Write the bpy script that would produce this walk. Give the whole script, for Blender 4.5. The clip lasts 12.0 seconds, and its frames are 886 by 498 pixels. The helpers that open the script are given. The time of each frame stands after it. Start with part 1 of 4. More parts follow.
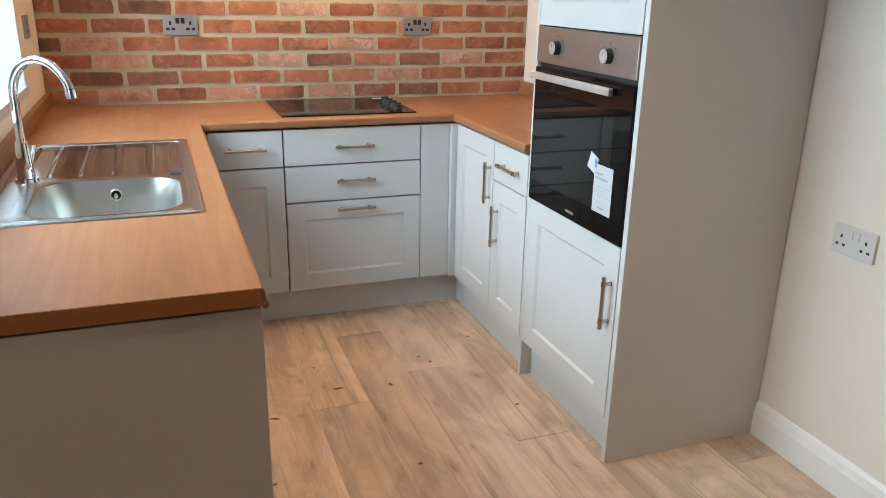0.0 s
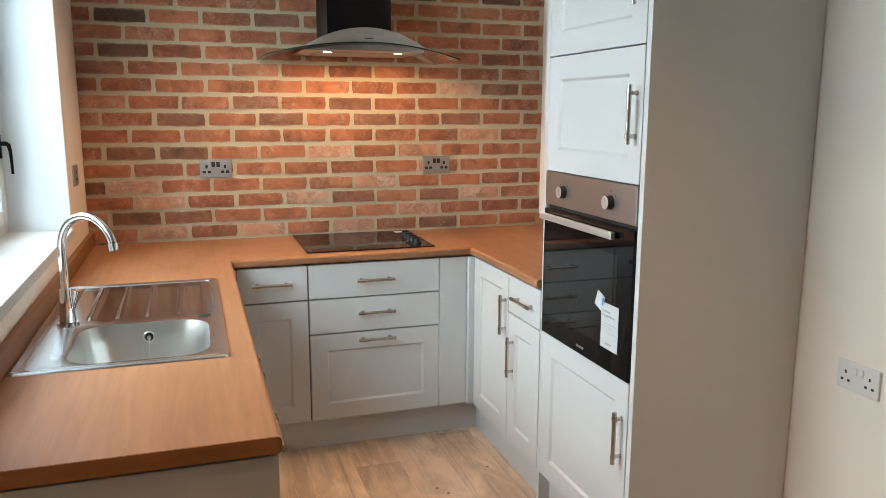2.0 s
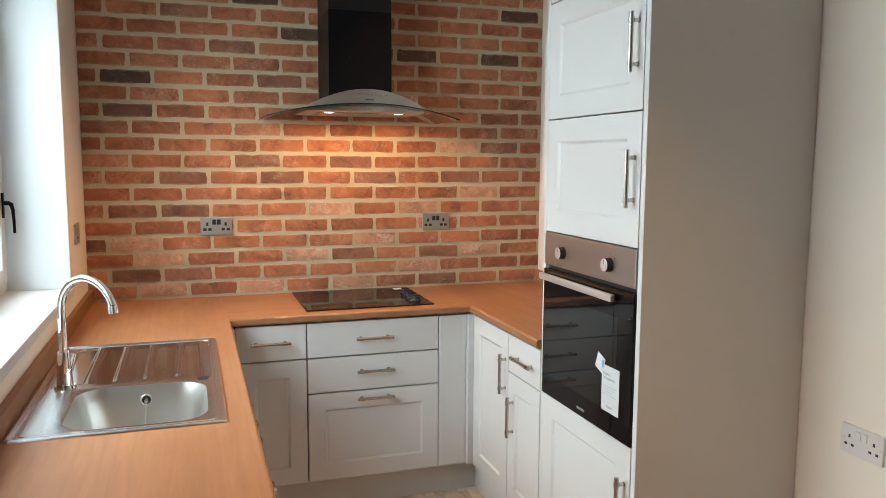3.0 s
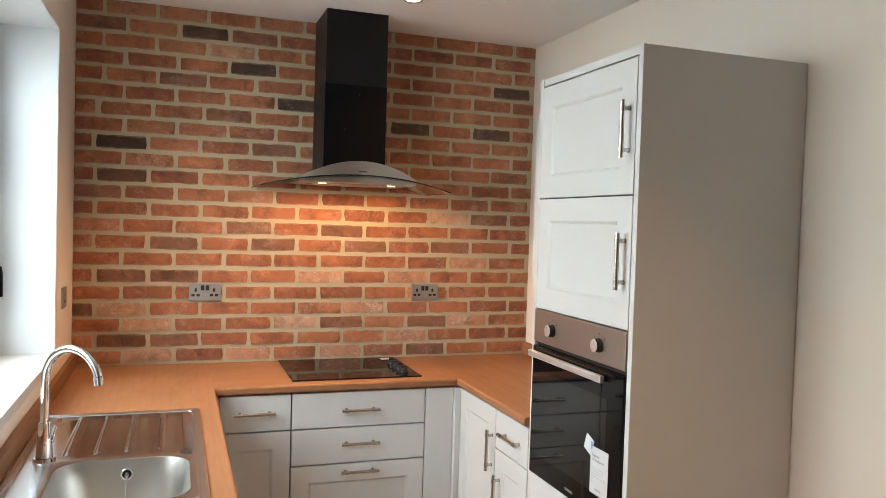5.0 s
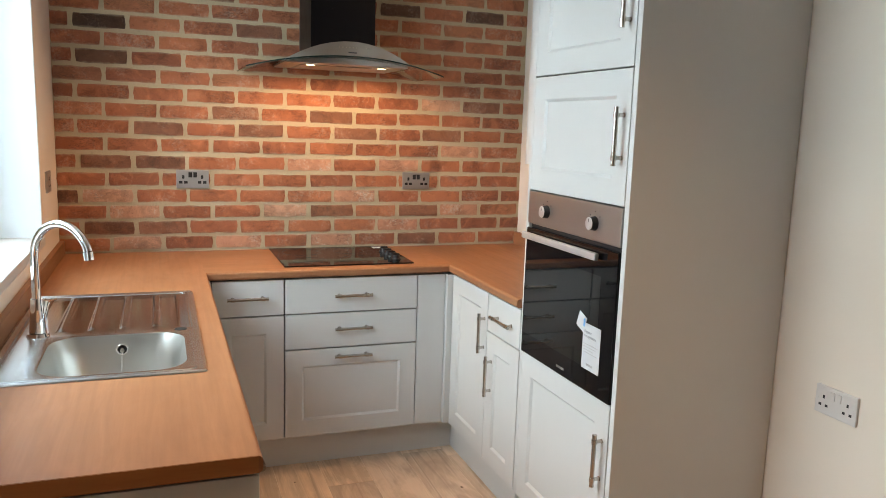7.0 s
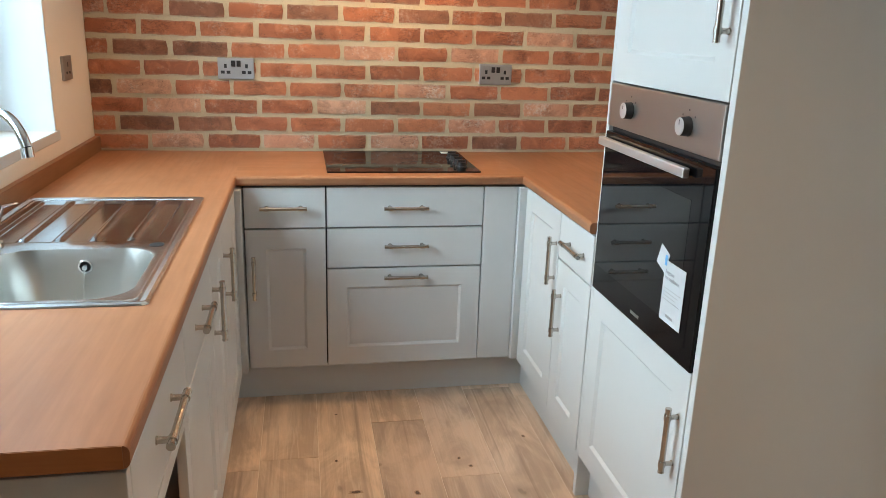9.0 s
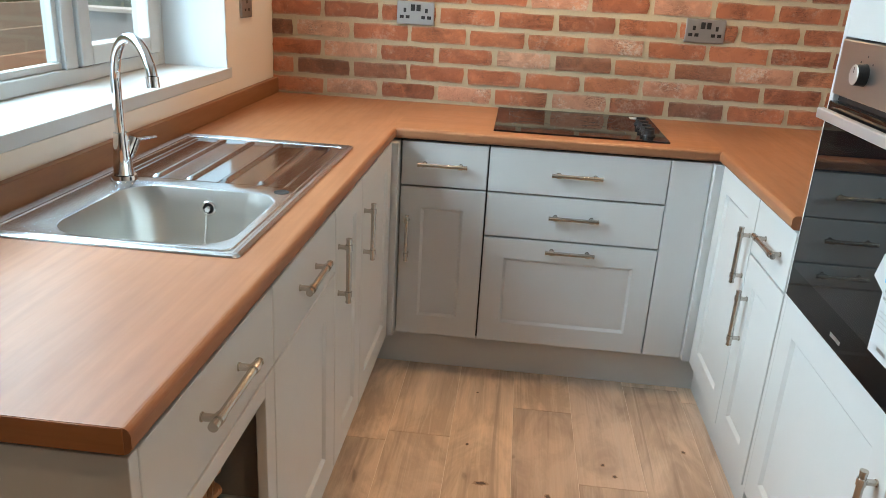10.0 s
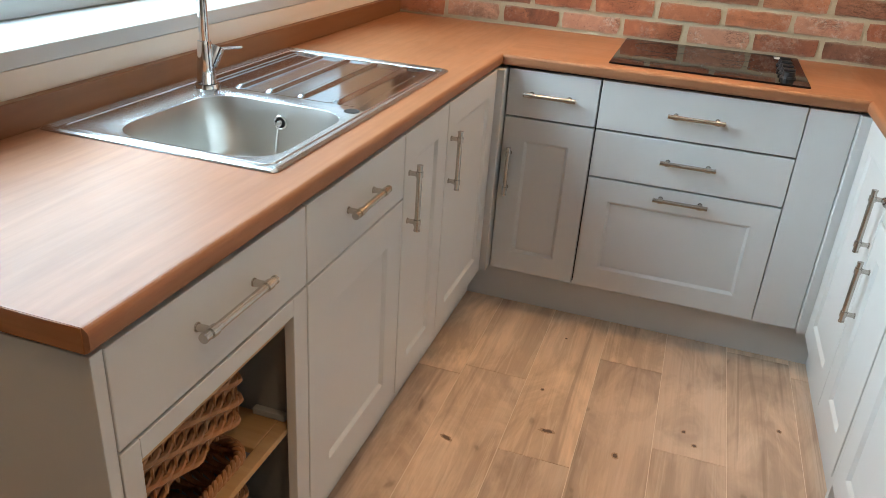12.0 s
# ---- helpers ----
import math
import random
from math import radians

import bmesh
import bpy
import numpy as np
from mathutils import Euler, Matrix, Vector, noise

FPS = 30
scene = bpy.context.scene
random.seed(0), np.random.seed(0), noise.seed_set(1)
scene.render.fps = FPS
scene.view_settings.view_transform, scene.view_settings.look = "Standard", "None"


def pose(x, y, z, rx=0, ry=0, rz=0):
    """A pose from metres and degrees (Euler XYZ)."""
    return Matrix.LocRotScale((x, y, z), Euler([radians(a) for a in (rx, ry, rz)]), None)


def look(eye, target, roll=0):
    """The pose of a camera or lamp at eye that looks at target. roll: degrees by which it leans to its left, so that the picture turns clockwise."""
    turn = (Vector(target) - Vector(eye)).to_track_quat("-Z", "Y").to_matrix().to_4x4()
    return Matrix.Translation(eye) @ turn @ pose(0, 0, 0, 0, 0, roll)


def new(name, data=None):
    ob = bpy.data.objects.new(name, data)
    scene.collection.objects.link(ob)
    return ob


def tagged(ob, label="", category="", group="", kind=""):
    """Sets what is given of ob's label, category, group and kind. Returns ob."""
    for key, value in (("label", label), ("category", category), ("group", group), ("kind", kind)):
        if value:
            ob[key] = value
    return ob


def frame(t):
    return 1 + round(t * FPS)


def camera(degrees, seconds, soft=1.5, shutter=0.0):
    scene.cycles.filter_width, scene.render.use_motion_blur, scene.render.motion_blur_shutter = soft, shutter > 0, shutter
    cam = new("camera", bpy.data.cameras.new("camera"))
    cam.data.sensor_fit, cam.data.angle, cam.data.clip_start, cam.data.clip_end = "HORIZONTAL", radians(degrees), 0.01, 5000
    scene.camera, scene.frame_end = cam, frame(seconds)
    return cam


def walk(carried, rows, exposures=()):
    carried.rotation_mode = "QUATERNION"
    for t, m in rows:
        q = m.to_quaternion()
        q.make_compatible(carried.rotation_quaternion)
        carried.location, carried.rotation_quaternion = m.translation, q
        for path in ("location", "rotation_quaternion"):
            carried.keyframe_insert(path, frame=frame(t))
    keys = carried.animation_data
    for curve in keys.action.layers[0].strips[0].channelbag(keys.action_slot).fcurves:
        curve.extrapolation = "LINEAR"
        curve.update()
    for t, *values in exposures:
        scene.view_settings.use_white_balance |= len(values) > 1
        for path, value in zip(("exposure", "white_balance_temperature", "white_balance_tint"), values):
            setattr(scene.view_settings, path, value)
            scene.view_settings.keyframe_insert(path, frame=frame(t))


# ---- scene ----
cam = camera(60.4, 12.0, soft=0.6)
PATH = [
    (0, (-0.166, -3.14, 1.423), (0.499, -1.368, 0.778), 1.2),
    (0.5, (-0.169, -3.193, 1.427), (0.475, -1.411, 0.788), 1.5),
    (1, (-0.16, -3.229, 1.445), (0.454, -1.42, 0.852), 1.4),
    (1.5, (-0.156, -3.242, 1.484), (0.457, -1.4, 1.004), 0.7),
    (2, (-0.157, -3.242, 1.528), (0.461, -1.374, 1.169), 0.2),
    (2.5, (-0.158, -3.241, 1.546), (0.459, -1.361, 1.252), 0.0),
    (3, (-0.161, -3.241, 1.566), (0.466, -1.356, 1.336), 0.3),
    (3.5, (-0.167, -3.243, 1.593), (0.465, -1.353, 1.431), 0.4),
    (3.7, (-0.175, -3.242, 1.597), (0.461, -1.35, 1.464), 0.6),
    (5.3, (-0.185, -3.243, 1.614), (0.485, -1.359, 1.548), 2.0),
    (5.5, (-0.188, -3.242, 1.598), (0.486, -1.36, 1.52), 2.2),
    (6, (-0.188, -3.228, 1.576), (0.494, -1.353, 1.429), 2.5),
    (6.5, (-0.189, -3.218, 1.547), (0.495, -1.352, 1.32), 2.3),
    (7, (-0.186, -3.21, 1.525), (0.506, -1.36, 1.211), 1.9),
    (7.5, (-0.178, -3.182, 1.497), (0.519, -1.35, 1.096), 1.5),
    (7.7, (-0.163, -3.154, 1.482), (0.511, -1.322, 1.047), 1.5),
    (9.3, (0.268, -2.668, 1.439), (0.513, -0.771, 0.853), 2.2),
    (9.5, (0.284, -2.604, 1.428), (0.437, -0.703, 0.824), 2.4),
    (10, (0.373, -2.515, 1.394), (0.215, -0.639, 0.718), 3.3),
    (10.5, (0.532, -2.45, 1.377), (0.055, -0.666, 0.61), 5.3),
    (11, (0.565, -2.408, 1.372), (-0.006, -0.685, 0.532), 5.3),
    (11.5, (0.561, -2.398, 1.373), (-0.014, -0.687, 0.512), 5.0),
    (12, (0.557, -2.396, 1.373), (0.028, -0.669, 0.514), 4.1),
]
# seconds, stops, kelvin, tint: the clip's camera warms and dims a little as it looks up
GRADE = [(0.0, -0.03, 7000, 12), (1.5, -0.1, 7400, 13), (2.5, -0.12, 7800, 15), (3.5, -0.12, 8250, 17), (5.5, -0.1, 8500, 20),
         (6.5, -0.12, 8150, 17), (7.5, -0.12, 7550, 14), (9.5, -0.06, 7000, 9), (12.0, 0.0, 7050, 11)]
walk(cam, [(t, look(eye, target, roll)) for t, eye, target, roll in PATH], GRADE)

# ---- world and lights ----
world = bpy.data.worlds.new("world")
scene.world = world
world.use_nodes = True
wn = world.node_tree
sky = wn.nodes.new("ShaderNodeTexSky")
sky.sky_type, sky.sun_disc = "NISHITA", False
sky.sun_elevation, sky.sun_rotation = radians(59), radians(124)
wn.nodes["Background"].inputs["Strength"].default_value = 0.15
wn.links.new(sky.outputs["Color"], wn.nodes["Background"].inputs["Color"])


def lamp(name, kind, energy, colour, m, **more):
    d = bpy.data.lights.new(name, kind)
    d.energy, d.color = energy, colour
    ob = new(name, d)
    ob.matrix_world = m
    return ob


sun = lamp("sun", "SUN", 4.0, (1, 0.96, 0.9), look((3, -2, 6), (0, 0, 0)))
sun.data.angle = radians(12)
# daylight of the overcast sky above the fence, falling in through the kitchen window
WIN_Y0, WIN_Y1, WIN_Z0, WIN_Z1 = -1.70, 0.06, 1.055, 2.32
sky_light = lamp("window_daylight", "AREA", 184, (0.58, 0.81, 1.0), look((-1.6, (WIN_Y0 + WIN_Y1) / 2, 2.25), (0.6, (WIN_Y0 + WIN_Y1) / 2, 1.15)))
sky_light.data.shape, sky_light.data.size, sky_light.data.size_y = "RECTANGLE", 3.2, 1.3
# ceiling downlights: a pair by the hood, its left one added, and an added pair over the end of the sink run
# only (0.775, -0.036) is known; the unseen three are added to warm the room
SPOTS = [(-0.05, -0.036), (0.775, -0.036), (0.26, -2.05), (0.775, -2.05)]
for sx, sy in SPOTS:
    s = lamp("known_and_added_downlight_lamp", "SPOT", 36 if sy > -1 else 33, (1.0, 0.68, 0.41), look((sx, sy, 2.566), (sx, sy + 0.001, 0)))
    s.data.spot_size, s.data.spot_blend, s.data.shadow_soft_size = radians(92), 0.8, 0.03
HOOD = [(0.44, 0.19), (0.76, 0.19)]
for sx, sy in HOOD:
    s = lamp("hood_lamp", "SPOT", 15, (1.0, 0.64, 0.34), look((sx, sy, 1.7755), (sx, sy + 0.12, 0.9)))
    s.data.spot_size, s.data.spot_blend, s.data.shadow_soft_size = radians(166), 0.4, 0.015


# ---- materials ----
def shader(name, colour=(0.5, 0.5, 0.5), rough=0.5, metal=0.0):
    m = bpy.data.materials.new(name)
    m.use_nodes = True
    b = m.node_tree.nodes["Principled BSDF"]
    b.inputs["Base Color"].default_value = (*colour, 1)
    b.inputs["Roughness"].default_value = rough
    b.inputs["Metallic"].default_value = metal
    return m, m.node_tree, b


def node(nt, kind, **inputs):
    n = nt.nodes.new(kind)
    for k, v in inputs.items():
        n.inputs[k.replace("_", " ")].default_value = v
    return n


def coords(nt, scale=(1, 1, 1), shift=False):
    """Object coordinates, stretched; shift: moved by a random step for each object."""
    tc = nt.nodes.new("ShaderNodeTexCoord")
    mp = nt.nodes.new("ShaderNodeMapping")
    mp.inputs["Scale"].default_value = scale
    nt.links.new(tc.outputs["Object"], mp.inputs["Vector"])
    if shift:
        info = nt.nodes.new("ShaderNodeObjectInfo")
        mul = nt.nodes.new("ShaderNodeMath")
        mul.operation, mul.inputs[1].default_value = "MULTIPLY", 37.0
        comb = nt.nodes.new("ShaderNodeCombineXYZ")
        nt.links.new(info.outputs["Random"], mul.inputs[0])
        for a in "XYZ":
            nt.links.new(mul.outputs[0], comb.inputs[a])
        nt.links.new(comb.outputs[0], mp.inputs["Location"])
    return mp.outputs["Vector"]


def noise_tex(nt, vec, scale, detail=4.0, rough=0.55, distort=0.0):
    n = node(nt, "ShaderNodeTexNoise", Scale=scale, Detail=detail, Roughness=rough, Distortion=distort)
    nt.links.new(vec, n.inputs["Vector"])
    return n.outputs["Fac"]


def ramp(nt, fac, stops):
    r = nt.nodes.new("ShaderNodeValToRGB")
    while len(r.color_ramp.elements) < len(stops):
        r.color_ramp.elements.new(0.5)
    for e, (pos, col) in zip(r.color_ramp.elements, stops):
        e.position, e.color = pos, (*col, 1) if len(col) == 3 else col
    nt.links.new(fac, r.inputs["Fac"])
    return r.outputs["Color"]


def mix(nt, a, b, fac, kind="MIX"):
    n = nt.nodes.new("ShaderNodeMixRGB")
    n.blend_type = kind
    for s, v in (("Fac", fac), ("Color1", a), ("Color2", b)):
        if hasattr(v, "links"):
            nt.links.new(v, n.inputs[s])
        else:
            n.inputs[s].default_value = v if s == "Fac" else (*v, 1)
    return n.outputs[0]


def bump(nt, bsdf, fac, strength, distance=0.002):
    n = node(nt, "ShaderNodeBump", Strength=strength, Distance=distance)
    nt.links.new(fac, n.inputs["Height"])
    nt.links.new(n.outputs["Normal"], bsdf.inputs["Normal"])


def painted(name, colour, rough=0.45, vary=0.06, grain=60.0, relief=0.05):
    m, nt, b = shader(name, colour, rough)
    v = coords(nt)
    big = noise_tex(nt, v, 2.5, 3)
    c = mix(nt, [k * (1 - vary) for k in colour], [min(k * (1 + vary), 1) for k in colour], big)
    nt.links.new(c, b.inputs["Base Color"])
    r = nt.nodes.new("ShaderNodeMapRange")
    r.inputs["To Min"].default_value, r.inputs["To Max"].default_value = rough - 0.06, rough + 0.08
    nt.links.new(noise_tex(nt, v, 9, 5), r.inputs["Value"])
    nt.links.new(r.outputs[0], b.inputs["Roughness"])
    bump(nt, b, noise_tex(nt, v, grain, 3), relief)
    return m


def figure(nt, v, bands, distort):
    """Oak figure: growth rings cut lengthwise along y, drawn out into long flames."""
    w = node(nt, "ShaderNodeTexWave", Scale=bands, Distortion=distort, Detail=2.0, Detail_Scale=0.7, Detail_Roughness=0.55)
    w.bands_direction = "X"
    nt.links.new(v, w.inputs["Vector"])
    return w.outputs["Fac"]


def wooden(name, light, dark, stretch, rough, fine=26.0, relief=0.08, tone=0.5, soft=False):
    m, nt, b = shader(name, light, rough)
    v = coords(nt, stretch)
    grain = noise_tex(nt, v, fine, 4 if soft else 7, 0.62, 0.6)
    broad = noise_tex(nt, v, fine * 0.16, 4, 0.5, 1.6)
    c = mix(nt, light, dark, ramp(nt, grain, [(0.36, (0, 0, 0)), (0.74, (0.5, 0.5, 0.5))]))
    c2 = mix(nt, c, dark, ramp(nt, broad, [(0.42, (0, 0, 0)), (0.7, (tone, tone, tone))]))
    if soft:
        lines = figure(nt, coords(nt, (1, 0.12, 1)), 9.0, 8.0) if stretch[0] > stretch[1] else noise_tex(nt, coords(nt, (0.5, 14, 1)), 6, 4)
        c2 = mix(nt, c2, dark, ramp(nt, lines, [(0.6, (0, 0, 0)), (1.0, (0.2, 0.2, 0.2))]))
        fibre = noise_tex(nt, coords(nt, [40 if k > 1 else 1.2 for k in stretch]), 4.0, 3)
        c2 = mix(nt, c2, ramp(nt, fibre, [(0.3, (0.965, 0.96, 0.955)), (0.7, (1.03, 1.03, 1.03))]), 1.0, "MULTIPLY")
    nt.links.new(c2, b.inputs["Base Color"])
    r = nt.nodes.new("ShaderNodeMapRange")
    r.inputs["To Min"].default_value, r.inputs["To Max"].default_value = rough - 0.05, rough + 0.1
    # soft: a sealed top, whose gloss varies in wiped smears
    nt.links.new(noise_tex(nt, coords(nt, (2.5, 1, 1)), 5, 5, 0.6, 1.5) if soft else grain, r.inputs["Value"])
    nt.links.new(r.outputs[0], b.inputs["Roughness"])
    if relief:
        bump(nt, b, grain, relief, 0.001)
    return m


def metal(name, colour, rough, stretch=(1, 1, 1), scale=40.0, relief=0.03, vary=(0.75, 1.3)):
    m, nt, b = shader(name, colour, rough, 1.0)
    v = coords(nt, stretch)
    n = noise_tex(nt, v, scale, 5)
    r = nt.nodes.new("ShaderNodeMapRange")
    r.inputs["To Min"].default_value, r.inputs["To Max"].default_value = rough * vary[0], rough * vary[1]
    nt.links.new(n, r.inputs["Value"])
    nt.links.new(r.outputs[0], b.inputs["Roughness"])
    if relief:
        bump(nt, b, n, relief, 0.0005)
    return m


def brick_material(name, tone, dust=0.42):
    """Hand-made clay: mottled, creased, pitted, sanded, with mortar smeared over its arrises."""
    m, nt, b = shader(name, tone[2], 0.88)
    v = coords(nt, (1, 1, 1), True)
    info = nt.nodes.new("ShaderNodeObjectInfo")
    base = ramp(nt, info.outputs["Random"], [(0.0, tone[0]), (0.22, tone[1]), (0.5, tone[2]), (0.8, tone[3]), (1.0, tone[4])])
    wander = noise_tex(nt, v, 16, 4, 0.6, 0.8)
    c = mix(nt, base, [min(k * 1.45, 0.8) for k in tone[3]], ramp(nt, wander, [(0.5, (0, 0, 0)), (0.75, (0.6, 0.6, 0.6))]))
    mott = noise_tex(nt, v, 10, 6, 0.68, 0.6)
    c = mix(nt, c, [k * 0.3 for k in tone[1]], ramp(nt, mott, [(0.5, (0, 0, 0)), (0.74, (0.7, 0.7, 0.7))]))
    patch = mix(nt, noise_tex(nt, v, 8, 3), noise_tex(nt, v, 85, 3, 0.7), 0.45)
    c = mix(nt, c, (0.62, 0.52, 0.43), ramp(nt, patch, [(0.54, (0, 0, 0)), (0.66, (dust, dust, dust))]))
    sv = coords(nt, (1, 1, 3.0), True)
    streak = noise_tex(nt, sv, 18, 4, 0.6, 2.5)
    fold = ramp(nt, streak, [(0.455, (0, 0, 0)), (0.497, (1, 1, 1)), (0.503, (1, 1, 1)), (0.545, (0, 0, 0))])
    where = ramp(nt, noise_tex(nt, v, 9, 2), [(0.46, (0, 0, 0)), (0.62, (0.5, 0.5, 0.5))])
    crease = mix(nt, fold, where, 1.0, "MULTIPLY")
    c = mix(nt, c, (0.05, 0.026, 0.02), crease)
    pit = ramp(nt, noise_tex(nt, v, 130, 2, 0.5), [(0.68, (0, 0, 0)), (0.75, (0.6, 0.6, 0.6))])
    c = mix(nt, c, (0.05, 0.03, 0.024), pit)
    # mortar left on the upper and lower arris
    xyz = nt.nodes.new("ShaderNodeSeparateXYZ")
    nt.links.new(nt.nodes["Texture Coordinate"].outputs["Object"], xyz.inputs[0])
    off = node(nt, "ShaderNodeMath")
    off.operation = "SUBTRACT"
    off.inputs[1].default_value = 0.0293
    nt.links.new(xyz.outputs["Z"], off.inputs[0])
    far = node(nt, "ShaderNodeMath")
    far.operation = "ABSOLUTE"
    nt.links.new(off.outputs[0], far.inputs[0])
    ragged = node(nt, "ShaderNodeMath")
    ragged.operation = "MULTIPLY_ADD"
    ragged.inputs[1].default_value = 0.016
    nt.links.new(noise_tex(nt, v, 40, 4), ragged.inputs[0])
    nt.links.new(far.outputs[0], ragged.inputs[2])
    c = mix(nt, c, (0.43, 0.37, 0.27), ramp(nt, ragged.outputs[0], [(0.031, (0, 0, 0)), (0.039, (0.5, 0.5, 0.5))]))
    nt.links.new(c, b.inputs["Base Color"])
    hi = mix(nt, mix(nt, noise_tex(nt, v, 55, 6, 0.75), streak, 0.3), (0, 0, 0), mix(nt, crease, pit, 1.0, "ADD"))
    bump(nt, b, hi, 0.9, 0.008)
    return m


def mortar_material():
    m, nt, b = shader("mortar", (0.4, 0.35, 0.25), 0.95)
    v = coords(nt)
    c = mix(nt, (0.42, 0.35, 0.235), (0.52, 0.435, 0.30), noise_tex(nt, v, 6, 5))
    c = mix(nt, c, (0.25, 0.22, 0.16), ramp(nt, noise_tex(nt, v, 90, 4), [(0.55, (0, 0, 0)), (0.8, (0.5, 0.5, 0.5))]))
    nt.links.new(c, b.inputs["Base Color"])
    bump(nt, b, noise_tex(nt, v, 60, 6, 0.7), 0.6, 0.006)
    return m


def plank_oak():
    m, nt, b = shader("floor_oak", (0.6, 0.44, 0.33), 0.4)
    light, dark = (0.70, 0.52, 0.395), (0.43, 0.31, 0.23)
    wash = noise_tex(nt, coords(nt, (1.9, 0.75, 1), True), 2.6, 5, 0.6, 1.6)
    c = mix(nt, light, dark, ramp(nt, wash, [(0.40, (0, 0, 0)), (0.62, (0.9, 0.9, 0.9))]))
    rings = figure(nt, coords(nt, (1, 0.16, 1), True), 4.5, 11.0)
    keep = ramp(nt, noise_tex(nt, coords(nt, (2, 0.7, 1), True), 2.5, 2), [(0.42, (0.08, 0.08, 0.08)), (0.66, (0.24, 0.24, 0.24))])
    c = mix(nt, c, dark, mix(nt, ramp(nt, rings, [(0.55, (0, 0, 0)), (0.95, (1, 1, 1))]), keep, 1.0, "MULTIPLY"))
    fibre = noise_tex(nt, coords(nt, (60, 1.6, 1), True), 3.0, 4, 0.6)
    c = mix(nt, c, ramp(nt, fibre, [(0.3, (0.94, 0.935, 0.93)), (0.7, (1.05, 1.05, 1.05))]), 1.0, "MULTIPLY")
    pale = noise_tex(nt, coords(nt, (6, 0.35, 1), True), 4.0, 4, 0.5, 1.6)
    c = mix(nt, c, (0.74, 0.60, 0.48), ramp(nt, pale, [(0.54, (0, 0, 0)), (0.62, (0.3, 0.3, 0.3)), (0.66, (0.06, 0.06, 0.06))]))
    dim = noise_tex(nt, coords(nt, (9, 0.3, 1), True), 3.0, 3, 0.5, 1.0)
    c = mix(nt, c, (0.30, 0.205, 0.15), ramp(nt, dim, [(0.58, (0, 0, 0)), (0.7, (0.55, 0.55, 0.55))]))
    info = nt.nodes.new("ShaderNodeObjectInfo")
    c = mix(nt, c, ramp(nt, info.outputs["Random"], [(0.0, (0.84, 0.83, 0.83)), (0.5, (1, 0.98, 0.95)), (1.0, (1.12, 1.09, 1.03))]), 1.0, "MULTIPLY")
    k = coords(nt, (1.0, 0.5, 1.0), True)
    vo = node(nt, "ShaderNodeTexVoronoi", Scale=4.2, Randomness=1.0)
    vo.voronoi_dimensions = "2D"
    wob = node(nt, "ShaderNodeTexNoise", Scale=16.0, Detail=3.0)
    nt.links.new(k, wob.inputs["Vector"])
    nt.links.new(mix(nt, k, wob.outputs["Color"], 0.07), vo.inputs["Vector"])
    c = mix(nt, c, (0.12, 0.08, 0.055), ramp(nt, vo.outputs["Distance"], [(0.018, (0.5, 0.5, 0.5)), (0.04, (0.18, 0.18, 0.18)), (0.12, (0, 0, 0))]))
    nt.links.new(c, b.inputs["Base Color"])
    r = nt.nodes.new("ShaderNodeMapRange")
    r.inputs["To Min"].default_value, r.inputs["To Max"].default_value = 0.34, 0.5
    nt.links.new(fibre, r.inputs["Value"])
    nt.links.new(r.outputs[0], b.inputs["Roughness"])
    bump(nt, b, fibre, 0.12, 0.0012)
    return m


CAB = painted("grey_cabinet_paint", (0.56, 0.558, 0.546), 0.38, 0.03)
# pale board in itself; the black shade of the door gaps is its colour
SHADED_CARCASS = painted("gap_shaded_carcass_board", (0.015, 0.014, 0.013), 0.7)
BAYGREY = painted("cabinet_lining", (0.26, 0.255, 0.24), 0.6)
PLASTER = painted("cream_wall_paint", (0.74, 0.66, 0.575), 0.75, 0.035, 120, 0.12)
WHITE = painted("white_ceiling_paint", (0.82, 0.81, 0.79), 0.8, 0.03, 90, 0.1)
GLOSSWHITE = painted("white_gloss_trim", (0.80, 0.78, 0.74), 0.35, 0.03)
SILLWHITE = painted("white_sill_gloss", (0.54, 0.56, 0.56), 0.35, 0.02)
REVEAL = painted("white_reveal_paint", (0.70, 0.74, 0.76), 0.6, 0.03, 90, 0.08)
# white upvc set to grey: the backlit frame's shade is in the colour
UPVC = painted("backlit_white_upvc", (0.50, 0.51, 0.50), 0.35, 0.02)
TOP_Y = wooden("worktop_laminate_long", (0.355, 0.155, 0.074), (0.225, 0.09, 0.041), (6, 0.7, 6), 0.42, 5.0, relief=0.0, soft=True)
TOP_X = wooden("worktop_laminate_cross", (0.355, 0.155, 0.074), (0.225, 0.09, 0.041), (0.7, 6, 6), 0.42, 5.0, relief=0.0, soft=True)
for m in (TOP_Y, TOP_X):
    m.node_tree.nodes["Principled BSDF"].inputs["Specular IOR Level"].default_value = 0.34
EDGE = wooden("worktop_edging", (0.40, 0.155, 0.052), (0.29, 0.10, 0.033), (0.7, 4, 8), 0.35, 10.0)
# worktop laminate darkened: shade under the window is put into the upstand's colour
SHADED_UPSTAND = wooden("shaded_upstand_laminate", (0.25, 0.108, 0.046), (0.17, 0.07, 0.03), (6, 0.7, 6), 0.42, 5.0, relief=0.0)
OAK = plank_oak()
JOINT = painted("floor_joint", (0.74, 0.61, 0.48), 0.6)
STAIN = wooden("oak_knot_halo", (0.40, 0.26, 0.17), (0.28, 0.17, 0.11), (30, 30, 30), 0.45, 8.0)
KNOT = wooden("oak_knot", (0.13, 0.075, 0.045), (0.05, 0.028, 0.018), (30, 30, 30), 0.5, 8.0)
